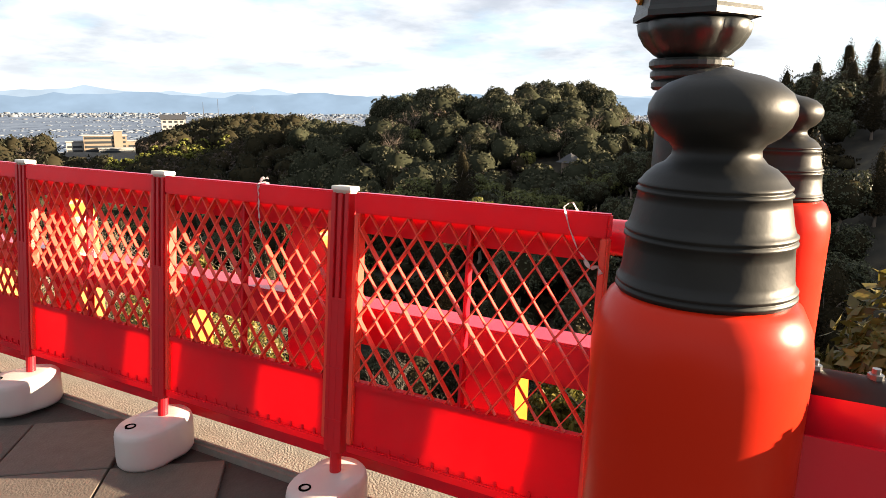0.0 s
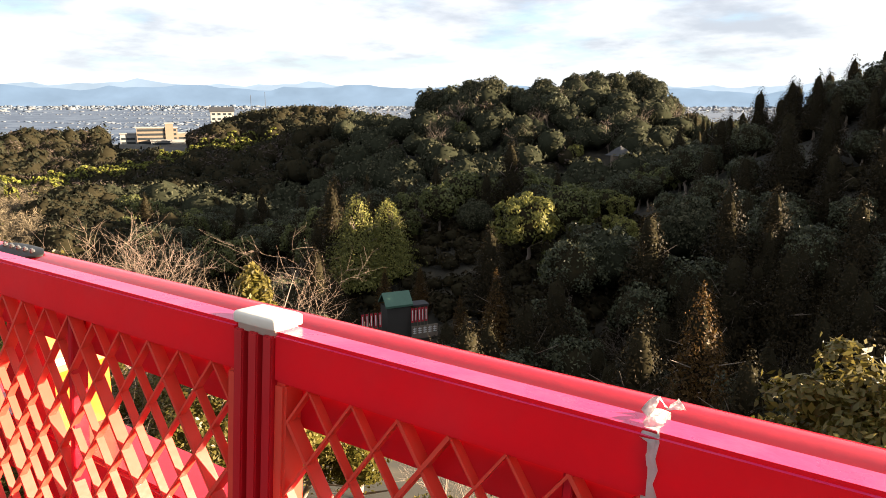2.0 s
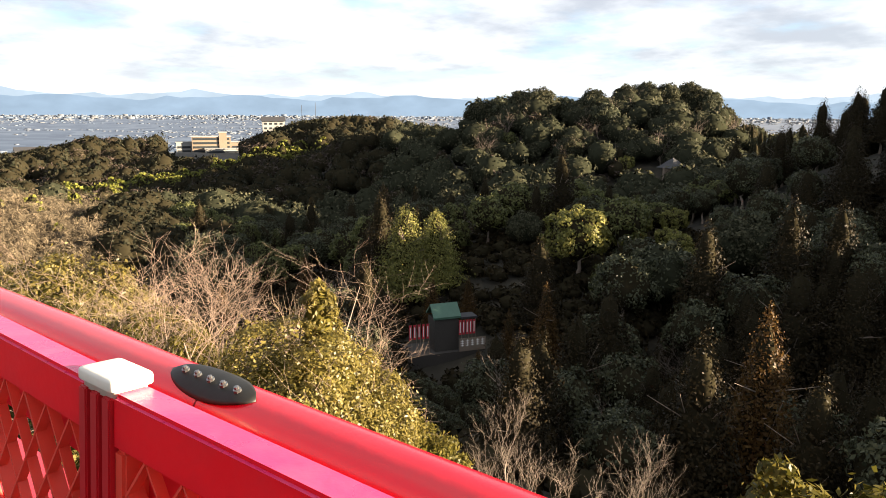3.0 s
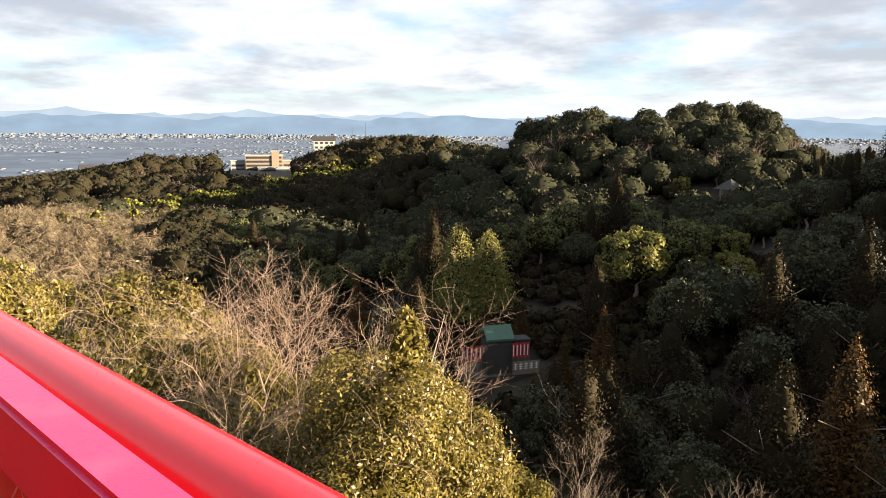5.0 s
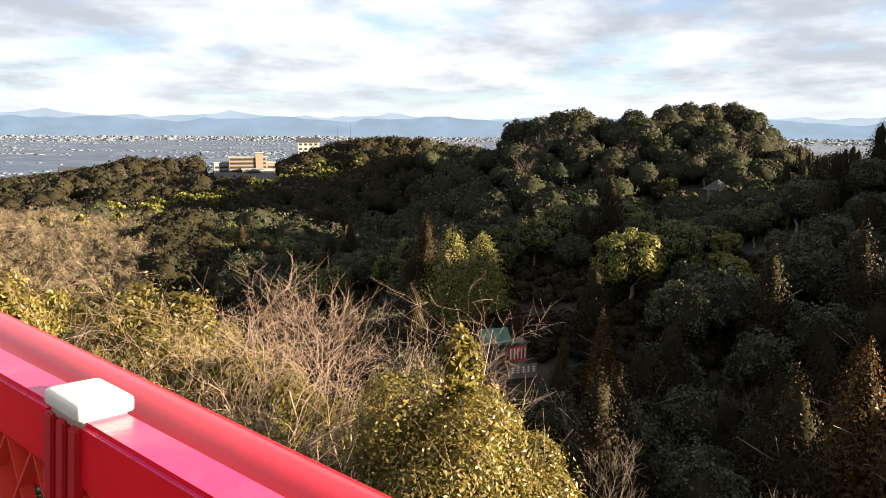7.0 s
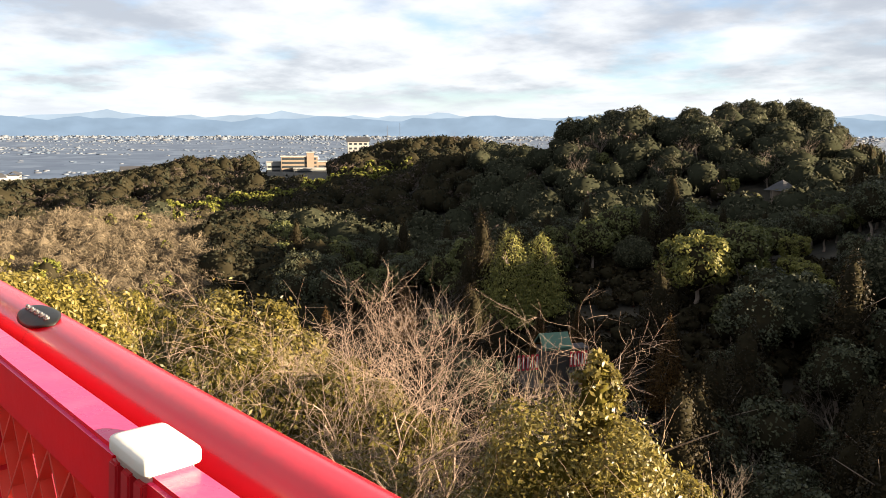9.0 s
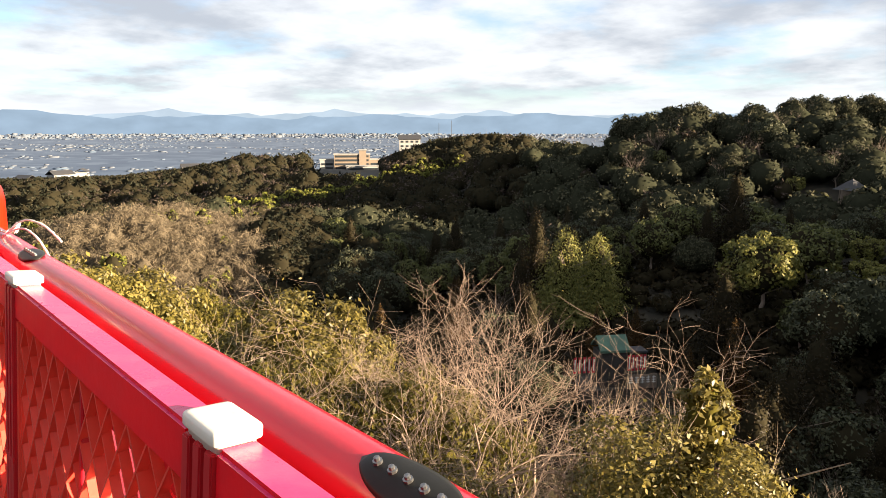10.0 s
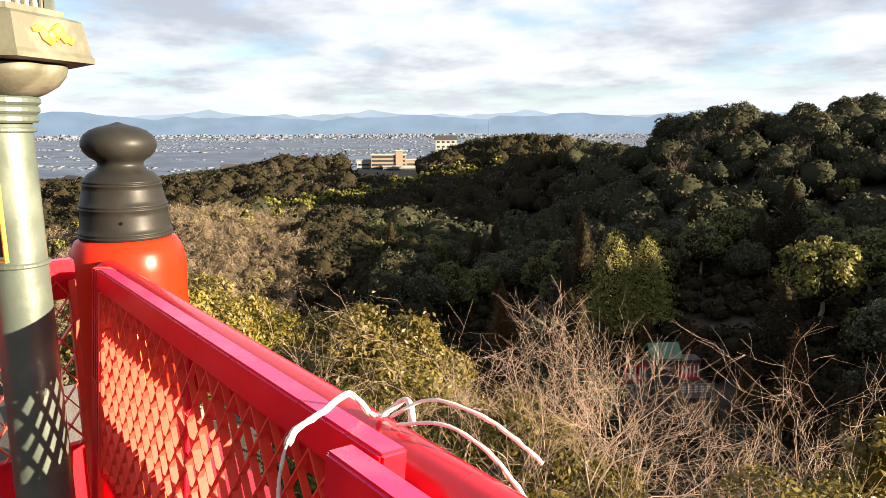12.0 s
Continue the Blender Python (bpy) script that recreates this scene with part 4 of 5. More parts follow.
def cone_crown(seed, r, h, leaves, size, ragged=0.25, power=0.9):
    """A conifer's crown: tiers of drooping sprays on a spire."""
    rng = np.random.default_rng(seed)
    u = 1 - np.sqrt(rng.random(leaves)) * 0.985
    tiers = 26
    tier = np.floor(u * tiers)
    a = rng.uniform(0, 2 * math.pi, leaves)
    lob = 1 + ragged * np.sin(a * 5 + tier * 2.4) * 0.5 + ragged * rng.normal(size=leaves) * 0.6
    frac = 1 - (u * tiers - tier)
    rad = r * (1 - u) ** power * (0.62 + 0.42 * frac) * lob
    P = np.stack([rad * np.cos(a), rad * np.sin(a), u * h - 0.05 * rad], -1)
    n = unit(np.stack([np.cos(a), np.sin(a), 0.55 + 0 * a], -1) + 0.5 * rng.normal(size=(leaves, 3)))
    L = size * rng.uniform(0.6, 1.3, leaves) * (0.55 + 0.6 * (1 - u))
    V = [leaf_quads(P, n, L, L * 0.5, rng, 0.5)]
    F, m = [quads_for(leaves)], [np.zeros(leaves, np.int32)]
    at = len(V[0])
    # filler lumps that stand for the shaded inside of the spire
    for k in range(3):
        uu = (0.02, 0.26, 0.52)[k]
        pv, pf = blob((0, 0, uu * h + 0.14 * h), (r * (1 - uu) ** power * 0.46, r * (1 - uu) ** power * 0.46, h * 0.20), rng, 8, 5, 0.10)
        V.append(pv)
        F.append(pf + at)
        m.append(np.ones(len(pf), np.int32))
        at += len(pv)
    return np.concatenate(V), np.concatenate(F), np.concatenate(m)


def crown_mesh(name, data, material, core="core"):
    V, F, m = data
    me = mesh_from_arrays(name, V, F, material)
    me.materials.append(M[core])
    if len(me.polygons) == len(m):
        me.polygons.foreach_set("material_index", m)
    me.update()
    return me


def bare_branches(seed, height, spread, levels, first, upright=0.3, twigs=3, radius=0.09, wiggle=0.18, stem=0.5, ratio=0.61):
    """A leafless tree as trunk segments and fine branches: two lists of (points, radii)."""
    rnd = random.Random(seed)
    thick, thin = [], []

    def grow(p, d, length, r, level):
        n = 5 if level < levels - 1 else 4
        pts, rad = [p.copy()], [r]
        q, dd = p.copy(), d.copy()
        for i in range(n):
            dd = (dd + Vector((rnd.gauss(0, wiggle), rnd.gauss(0, wiggle), rnd.gauss(0, wiggle) + upright * 0.12))).normalized()
            q = q + dd * (length / n)
            pts.append(q.copy())
            rad.append(r * (1 - 0.62 * (i + 1) / n))
        (thick if level == 0 else thin).append((pts, rad))
        if level >= levels:
            return
        kids = first if level == 0 else rnd.randint(twigs, twigs + 2)
        for k in range(kids):
            u = rnd.uniform(0.35 if level else 0.25, 1.0)
            i = min(int(u * n), n - 1)
            at = pts[i].lerp(pts[i + 1], u * n - i)
            base = (pts[i + 1] - pts[i]).normalized()
            side = Vector((rnd.gauss(0, 1), rnd.gauss(0, 1), rnd.gauss(0, 0.5)))
            side = (side - base * side.dot(base)).normalized()
            ang = rnd.uniform(0.45, 0.95) * spread
            nd = (base * math.cos(ang) + side * math.sin(ang) + Vector((0, 0, upright * 0.35))).normalized()
            grow(at, nd, length * rnd.uniform(0.8, 1.2) * (ratio if level else ratio * 1.35), max(rad[i] * rnd.uniform(0.46, 0.66), 0.0036), level + 1)

    grow(Vector((0, 0, 0)), Vector((rnd.uniform(-0.12, 0.12), rnd.uniform(-0.12, 0.12), 1)).normalized(), height * stem, radius, 0)
    top = max(q.z for pts, _ in thick + thin for q in pts)
    k = height / top
    return tuple([([q * k for q in pts], rad) for pts, rad in some] for some in (thick, thin))


def tubes_mesh(name, strands, material, sides=4):
    V, F = [], []
    for pts, rad in strands:
        base = len(V)
        n = len(pts)
        for i, p in enumerate(pts):
            d = (pts[min(i + 1, n - 1)] - pts[max(i - 1, 0)]).normalized()
            u = d.cross(Vector((0.3, 0.2, 0.93)))
            u = u.normalized() if u.length > 1e-4 else Vector((1, 0, 0))
            v = d.cross(u)
            for k in range(sides):
                a = 2 * math.pi * k / sides
                V.append(p + rad[i] * (math.cos(a) * u + math.sin(a) * v))
        for i in range(n - 1):
            for k in range(sides):
                F.append((base + i * sides + k, base + i * sides + (k + 1) % sides, base + (i + 1) * sides + (k + 1) % sides, base + (i + 1) * sides + k))
    return mesh_from_arrays(name, [tuple(v) for v in V], F, material, True)


def trunk_mesh(seed, height, r, lean=0.06):
    rnd = random.Random(seed)
    pts = [Vector((rnd.gauss(0, lean) * i * height / 6, rnd.gauss(0, lean) * i * height / 6, height * i / 6)) for i in range(7)]
    rad = [r * (1.25 if i == 0 else 1 - 0.11 * i) for i in range(7)]
    strands = [(pts, rad)]
    for k in range(6):
        i = rnd.randint(3, 5)
        d = Vector((rnd.gauss(0, 1), rnd.gauss(0, 1), 0.8)).normalized()
        strands.append(([pts[i] + d * height * 0.11 * q for q in range(4)], [rad[i] * 0.5 * (1 - 0.25 * q) for q in range(4)]))
    return tubes_mesh("trunk", strands, M["bark"], 7)


def leafy_tree(name, label, crown, trunk_h, trunk_r, crown_z, seed, at, group=""):
    t_ = thing(name, label, "tree", group, at=at)
    part("trunk", trunk_mesh(seed, trunk_h, trunk_r), None, t_)
    part("crown", crown, None, t_, at=Matrix.Translation((0, 0, crown_z)))
    return t_


def bare_tree(name, label, seed, height, spread, levels, first, mat_, at, **k):
    t_ = thing(name, label, "tree", at=at)
    thick, thin = bare_branches(seed, height, spread, levels, first, **k)
    part("trunk", tubes_mesh("trunk", thick, M["bark"], 8), None, t_)
    part("branching", tubes_mesh("branching", thin, mat_, 3), None, t_)
    return t_


def ground_pose(x, y, rz=0.0, s=1.0, sink=0.15):
    return Matrix.Translation((x, y, float(rise(x, y)) - sink)) @ Matrix.Rotation(radians(rz), 4, "Z") @ Matrix.Diagonal((s, s, s, 1))


# -- trees beside the bridge: crown top, place, radius
def near_evergreen(x, y, top, r, h, leaves, size, seed, mat_, label, clumps=34, name="evergreen_tree"):
    g = float(rise(x, y))
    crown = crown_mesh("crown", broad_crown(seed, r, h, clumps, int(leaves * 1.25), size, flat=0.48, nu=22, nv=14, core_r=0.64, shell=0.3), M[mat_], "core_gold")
    base = top - h * 0.93 - g
    leafy_tree(name, label, crown, max(base + h * 0.5, 1.0), 0.09 + 0.03 * r, base, seed, Matrix.Translation((x, y, g)))


near_evergreen(8.25, 10.75, -2.75, 2.2, 4.6, 27000, 0.085, 21, "leaf_gold", "golden-green evergreen tree with glossy leaves below the bridge", 48)
near_evergreen(7.2, 10.1, -3.5, 1.5, 3.4, 9000, 0.09, 121, "leaf_gold", "golden-green side crown of the evergreen below the bridge", 26)
near_evergreen(9.2, 9.95, -3.9, 1.25, 3.2, 7000, 0.09, 122, "leaf_gold", "golden-green low crown of the evergreen below the bridge", 24)
near_evergreen(10.3, 9.3, -5.1, 1.0, 2.6, 4500, 0.10, 123, "leaf_olive", "olive rounded evergreen beside the golden tree", 22)
near_evergreen(8.80, 10.75, -1.75, 0.42, 2.4, 1300, 0.11, 22, "leaf_gold", "slender golden-green shoot of an evergreen", 12)
near_evergreen(9.2, 22.8, -3.4, 3.0, 5.0, 16000, 0.15, 23, "leaf_gold", "golden-green rounded evergreen tree on the slope", 40)
near_evergreen(5.6, 31.0, -2.9, 2.6, 5.5, 9000, 0.18, 24, "leaf_gold", "sunlit evergreen tree with pale glossy leaves", 40)
near_evergreen(8.8, 35.5, -4.4, 3.0, 6.0, 9000, 0.20, 25, "leaf_gold", "sunlit evergreen tree with pale glossy leaves", 40)
near_evergreen(12.5, 38.5, -6.6, 3.0, 6.0, 8000, 0.20, 26, "leaf_olive", "olive evergreen tree on the slope", 36)
near_evergreen(6.3, 18.8, -3.7, 2.3, 4.0, 9000, 0.14, 27, "leaf_olive", "olive evergreen shrub under the bare cherry", 30, "evergreen_shrub")
near_evergreen(8.8, 17.0, -4.0, 2.3, 3.8, 9000, 0.14, 28, "leaf_olive", "olive evergreen shrub under the bare cherry", 30, "evergreen_shrub")
near_evergreen(6.0, 13.6, -3.9, 2.1, 3.8, 10000, 0.11, 29, "leaf_gold", "golden-green evergreen shrub under the bare cherry", 30, "evergreen_shrub")
near_evergreen(5.6, 9.8, -4.9, 1.9, 3.2, 8000, 0.13, 30, "leaf_olive", "olive evergreen shrub beneath the railing", 30, "evergreen_shrub")
near_evergreen(4.2, 6.2, -4.3, 1.8, 3.2, 8000, 0.12, 31, "leaf_gold", "golden-green shrub beneath the railing", 30, "evergreen_shrub")
near_evergreen(6.8, 4.6, -4.8, 2.0, 3.4, 9000, 0.13, 32, "leaf_gold", "golden-green evergreen shrub below the bridge", 32, "evergreen_shrub")
near_evergreen(5.2, 1.6, -4.4, 1.7, 3.2, 8000, 0.13, 33, "leaf_olive", "olive evergreen shrub below the bridge", 30, "evergreen_shrub")
near_evergreen(6.1, -1.0, -1.15, 1.0, 4.6, 5200, 0.15, 34, "leaf_gold", "golden bamboo-leaved shrub rising beside the bridge", 30, "evergreen_shrub")
near_evergreen(4.6, -0.85, 0.55, 0.55, 4.6, 2600, 0.12, 137, "leaf_gold", "tall thin golden shrub close beside the bridge", 30, "evergreen_shrub")
near_evergreen(3.9, -2.3, 0.55, 0.95, 5.0, 5600, 0.15, 35, "leaf_gold", "tall golden leafy shrub beside the bridge end", 36, "evergreen_shrub")
near_evergreen(5.0, -3.4, 0.2, 1.2, 5.4, 5600, 0.16, 36, "leaf_gold", "tall golden leafy shrub beside the bridge end", 36, "evergreen_shrub")
near_evergreen(7.8, -0.15, -1.2, 1.1, 4.2, 7500, 0.125, 134, "leaf_gold", "golden leafy shrub with drooping leaves beside the bridge", 30, "evergreen_shrub")
near_evergreen(7.4, -0.9, -1.15, 1.2, 4.2, 7500, 0.125, 135, "leaf_gold", "golden leafy shrub with drooping leaves beside the bridge", 30, "evergreen_shrub")
near_evergreen(8.8, 1.9, -3.1, 1.0, 3.4, 3200, 0.16, 136, "leaf_olive", "low leafy shrub on the slope below the bridge", 26, "evergreen_shrub")
near_evergreen(8.6, 0.2, -2.9, 1.7, 3.8, 6500, 0.14, 37, "leaf_olive", "leafy shrub on the slope below the bridge", 30, "evergreen_shrub")
near_evergreen(12.0, 13.5, -6.4, 1.8, 3.2, 5000, 0.15, 38, "leaf_olive", "olive shrub on the valley slope", 28, "evergreen_shrub")
near_evergreen(9.5, 27.5, -5.4, 2.0, 3.8, 6000, 0.16, 39, "leaf_olive", "olive evergreen tree on the slope", 30)


def near_bare(x, y, top, seed, spread, levels, first, mat_, label, **k):
    g = float(rise(x, y)) - 0.2
    bare_tree("bare_tree", label, seed, (top - g), spread, levels, first, M[mat_], Matrix.Translation((x, y, g)), **k)


near_bare(7.6, 15.4, -1.0, 41, 1.1, 5, 9, "twig", "leafless cherry tree with pinkish grey twigs", radius=0.15, upright=0.14, twigs=3, stem=0.30, ratio=0.66)
near_bare(9.4, 15.0, -1.35, 42, 1.0, 5, 8, "twig", "leafless cherry tree with spreading twigs", radius=0.13, upright=0.14, twigs=2, stem=0.30, ratio=0.66)
near_bare(6.1, 17.2, -1.15, 43, 1.0, 5, 8, "twig", "leafless cherry tree with long side branches", radius=0.13, upright=0.12, twigs=2, stem=0.30, ratio=0.66)
near_bare(8.3, 13.6, -1.85, 45, 1.05, 5, 8, "twig", "leafless cherry tree with pinkish spreading twigs", radius=0.10, upright=0.16, twigs=3, stem=0.30, ratio=0.66)
near_bare(9.2, 13.2, -1.7, 47, 1.05, 5, 7, "twig", "leafless cherry tree with pinkish spreading twigs", radius=0.10, upright=0.16, twigs=2, stem=0.30, ratio=0.68)
near_bare(10.5, 13.9, -2.3, 48, 1.0, 5, 7, "twig", "leafless cherry tree with fine hanging twigs", radius=0.09, upright=0.18, twigs=2, stem=0.32, ratio=0.67)
near_bare(8.55, 11.9, -1.35, 44, 0.5, 4, 8, "twig_pale", "slender leafless tree with pale upright twigs", radius=0.06, upright=0.75, twigs=3, stem=0.62)
for k, (x, y, top) in enumerate(((15, 9.2, -7.2), (17, 10.8, -7.8), (19, 7.5, -8.5), (14.5, 6.2, -7.4), (11.5, 1.4, -5.4), (13.5, -0.4, -5.2), (9.8, -1.8, -3.6))):
    near_bare(x, y, top, 50 + k, 0.75, 4, 7, "twig_grey" if k < 4 else "twig_pale", "small grey leafless tree on the valley slope", radius=0.06, upright=0.5, twigs=3)

# -- kinds of tree in the valley, built once each
KINDS = {}


def kind(key, name, label, crown, crown_z, trunk_h, trunk_r, seed):
    ob = leafy_tree(name, label, crown, trunk_h, trunk_r, crown_z, seed, Matrix.Translation((0, 0, 0)), "trees in the valley")
    KINDS[key] = ob


for i in range(3):
    kind(f"dark{i}", "evergreen_tree", "dark green broadleaf evergreen in the shaded valley", crown_mesh("crown", broad_crown(60 + i, 3.6, 6.5, 22, 2000, 0.36, nu=14, nv=8, core_r=0.74, shell=0.2), M["leaf_dark"]), 2.6, 5.5, 0.28, 60 + i)
    kind(f"cedar{i}", "cedar_tree", "tall brownish green cedar in the shaded valley", crown_mesh("crown", cone_crown(70 + i, 3.2, 11.5, 4400, 0.36, 0.22, 0.70), M["leaf_cedar"]), 2.2, 9.0, 0.24, 70 + i)
    kind(f"olive{i}", "evergreen_tree", "olive green broadleaf tree on the wooded hill", crown_mesh("crown", broad_crown(80 + i, 3.3, 6.0, 22, 1500, 0.43, nu=14, nv=8, core_r=0.74, shell=0.2), M["leaf_fresh"]), 2.4, 5.0, 0.26, 80 + i)
for i, leaves_ in enumerate(("forest", "leaf_dark", "forest")):
    kind(f"crest{i}", "evergreen_tree", "large round dark evergreen on the crown of the hill", crown_mesh("crown", broad_crown(85 + i, 5.6, 9.6, (64, 50, 80)[i], 4200, 0.56, nu=20, nv=12, core_r=0.80, shell=0.22, ruffle=0.5), M[leaves_], "core_forest"), 2.2, 7.0, 0.35, 85 + i)
kind("rust0", "cedar_tree", "rust brown winter conifer on the valley floor", crown_mesh("crown", cone_crown(90, 2.3, 11.0, 7500, 0.28, 0.35, 0.8), M["leaf_rust"]), 1.5, 9.0, 0.2, 90)
kind("sunny0", "evergreen_tree", "sunlit yellow-green broadleaf tree above the valley shade", crown_mesh("crown", broad_crown(92, 2.8, 5.2, 22, 3500, 0.32, nu=14, nv=8, core_r=0.7, shell=0.2), M["leaf_sunny"]), 2.2, 5.0, 0.22, 92)
kind("spire0", "conifer_tree", "green conical cypress standing out on the slope", crown_mesh("crown", cone_crown(91, 3.5, 10.8, 11000, 0.36, 0.5, 0.60), M["leaf_sunny"]), 1.5, 9.0, 0.28, 91)
for i in range(2):
    t_ = bare_tree("bare_tree", "grey brown leafless tree on the wooded slope", 95 + i, 8.5, 0.85, 3, 11, M["twig_grey"], Matrix.Identity(4), radius=0.16, upright=0.45, twigs=3)
    tagged(t_, group="trees in the valley")
    KINDS[f"bare{i}"] = t_
FIRST_USED = set()


def plant(key, x, y, s=1.0, rz=0.0, z=None):
    m = ground_pose(x, y, rz, s)
    if z is not None:
        m.translation.z = z
    ob = KINDS[key]
    if key not in FIRST_USED:
        FIRST_USED.add(key)
        ob.matrix_basis = m
        return ob
    c = m.to_scale()
    o = copy_thing(ob, Matrix.LocRotScale(m.translation, m.to_quaternion(), None))
    o.scale = c
    return o


def plant_top(key, x, y, top, height, rz=0.0):
    """A tree of a kind whose top is at a known height; its foot goes to the ground."""
    g = float(rise(x, y)) - 0.2
    plant(key, x, y, max((top - g) / height, 0.3), rz)


# trees that stand out
plant_top("spire0", 68.7, 56.8, -10.0, 12.5)
plant_top("spire0", 72.6, 54.6, -10.9, 12.5, 70)
plant_top("sunny0", 79.4, 36.4, -9.7, 7.6, 10)
plant_top("rust0", 75.5, 84.4, -21.9, 12.5, 30)
plant_top("rust0", 62.3, 70.1, -17.9, 12.5, 110)
plant_top("rust0", 43.5, 63.5, -17.2, 12.5, 200)
plant_top("rust0", 41.0, 7.1, -8.9, 12.5, 60)
for k, (x, y, top) in enumerate(((61, 31.5, -15.6), (66, 26, -19.3), (58.5, 34.6, -18.6), (66.4, 45.0, -18.2), (63.9, 48.7, -18.4), (50, 33, -20.2), (56.5, 9.0, -13.2), (46, 12.5, -18), (44, 28, -21), (38, 23, -19), (47.5, 3.5, -13.5))):
    plant_top("rust0" if k < 7 else "cedar0", x, y, top, 12.5 if k < 7 else 13.5, 40 * k)
for k, (x, y, s) in enumerate(((96, 28, 0.9), (100, 31, 0.8), (93, 25, 0.8), (120, 42, 1.0), (128, 66, 1.1))):
    plant("sunny0" if k < 4 else "olive1", x, y, s * 0.8, 50 * k)


NOTABLE = ((68.7, 56.8), (72.6, 54.6), (79.4, 36.4), (41.0, 7.1), (75.5, 84.4), (62.3, 70.1), (43.5, 63.5), (61, 31.5), (56.5, 9.0), (96, 28), (128, 66), (78.1, 24.6), (96.7, 18.6), (84.9, 47.3), (118.7, 35.2))


SUNLIT = ((68.7, 56.8, -17.5), (72.6, 54.6, -17.5), (79.4, 36.4, -13.0), (92.0, 33.9, -14.5), (118.7, 35.2, -15.5))


def takes_sun(x, y, height):
    """Whether a tree of that height here would shade one that stands in the sun."""
    top = float(rise(x, y)) + height
    for nx, ny, nz in SUNLIT:
        along = (x - nx) * math.sin(SUN_AZ) + (y - ny) * math.cos(SUN_AZ)
        aside = (x - nx) * math.cos(SUN_AZ) - (y - ny) * math.sin(SUN_AZ)
        if 0 < along < 170 and abs(aside) < 6.5 and top > nz + along * math.tan(SUN_EL):
            return True
    return False


def hides_notable(x, y):
    """Whether a tree here would stand before one that shows plainly, or take its sun."""
    if takes_sun(x, y, 9.5):
        return True
    a, d = math.atan2(x, y - 4), math.hypot(x, y - 4)
    for nx, ny in NOTABLE:
        na, nd = math.atan2(nx, ny - 4), math.hypot(nx, ny - 4)
        if abs(a - na) < 0.05 and -2 < nd - d < 22 or math.hypot(x - nx, y - ny) < 5:
            return True
    return False


# the crest of the woods from the bridge's middle: bearing in degrees and rise per metre
CREST = (
    (17.3, -0.0547), (21.6, -0.0465), (24.7, -0.0361), (26.3, -0.0265), (28.8, -0.0283), (30.9, -0.0254), (33.1, -0.0271), (35.3, -0.0394), (37.6, -0.035),
    (39.6, -0.022), (42.3, -0.0065), (44.2, -0.0022), (47.1, 0.0022), (51.9, -0.0016), (56.6, -0.0065), (57.2, 0.0138), (58.4, 0.0263), (60.3, 0.0263),
    (61.5, 0.0353), (62.9, 0.0385), (64.3, 0.0255), (65.9, 0.0255), (67.4, 0.0373), (69, 0.0317), (70, 0.0433), (71.5, 0.0461), (73, 0.0435),
    (74.6, 0.0454), (76, 0.0383), (77.3, 0.0143), (78.7, 0.001), (80.3, -0.0099), (81.5, -0.0176), (82.6, -0.006), (84.5, 0.02), (88, 0.06),
)


def crest_height(x, y):
    """How high the woods may reach at a spot and still lie under the crest."""
    d = math.hypot(x, y - 3.3)
    return 1.5 + d * float(np.interp(math.degrees(math.atan2(x, y - 3.3)), [c[0] for c in CREST], [c[1] for c in CREST]))


def in_sight(x, y, top):
    """Whether a tree's top shows above the land and woods between it and the bridge."""
    ok = False
    for ex, ey, ez in ((-1.5, -1.0, 1.5), (-0.2, 5.5, 1.6), (-0.3, 8.4, 1.75)):
        u = np.linspace(0.12, 0.94, 22)
        gx, gy, gz = ex + (x - ex) * u, ey + (y - ey) * u, ez + (top - ez) * u
        ok = ok or bool(np.all(gz > rise(gx, gy) + np.where(np.hypot(gx, gy) > 60, 3.5, -1.0)))
    return ok


def scatter_valley():
    """Single trees over the near half of the valley."""
    rng = np.random.default_rng(77)
    made, spots = 0, []
    tries = 0
    while made < 430 and tries < 14000:
        tries += 1
        d, az = 34 + 127 * rng.random() ** 0.75, radians(rng.uniform(31, 99))
        x, y = d * math.sin(az), 4 + d * math.cos(az)
        if (d < 45 and math.degrees(az) < 62) or (math.degrees(az) < 47 and d < 105) or hides_notable(x, y):
            continue
        if math.hypot((x - 46) / 66, (y - 138) / 56) < 1 and math.degrees(az) < 33:
            continue
        if math.hypot(x - 61, y - 43) < 8 or (math.hypot(x - 57, y - 40) < 6):
            continue
        if d < 74 and 51.5 < math.degrees(az) < 60.5 and d > 32:
            continue
        gap = 3.6 if d < 90 else 4.9
        if any((x - a) ** 2 + (y - b) ** 2 < gap * gap for a, b in spots):
            continue
        g = float(rise(x, y))
        low = g < -23.5 or d < 68
        spots.append((x, y))
        if not in_sight(x, y, g + 9.5):
            continue
        u = rng.random()
        if low and math.degrees(az) > 50:
            key = ("cedar0", "cedar1", "cedar2", "dark0", "bare0")[int(u * 4.6)]
        elif math.degrees(az) > 79:
            key = ("cedar0", "dark0", "dark2", "cedar2", "dark1")[int(u * 4.9)]
        else:
            key = ("dark0", "dark1", "dark2", "olive0", "olive1", "olive2", "bare0", "bare1", "cedar1")[int(u * 8.9)]
        plant(key, x, y, rng.uniform(0.7, 1.15) * (1.0 if d > 60 else 0.85), rng.uniform(0, 360))
        made += 1


scatter_valley()


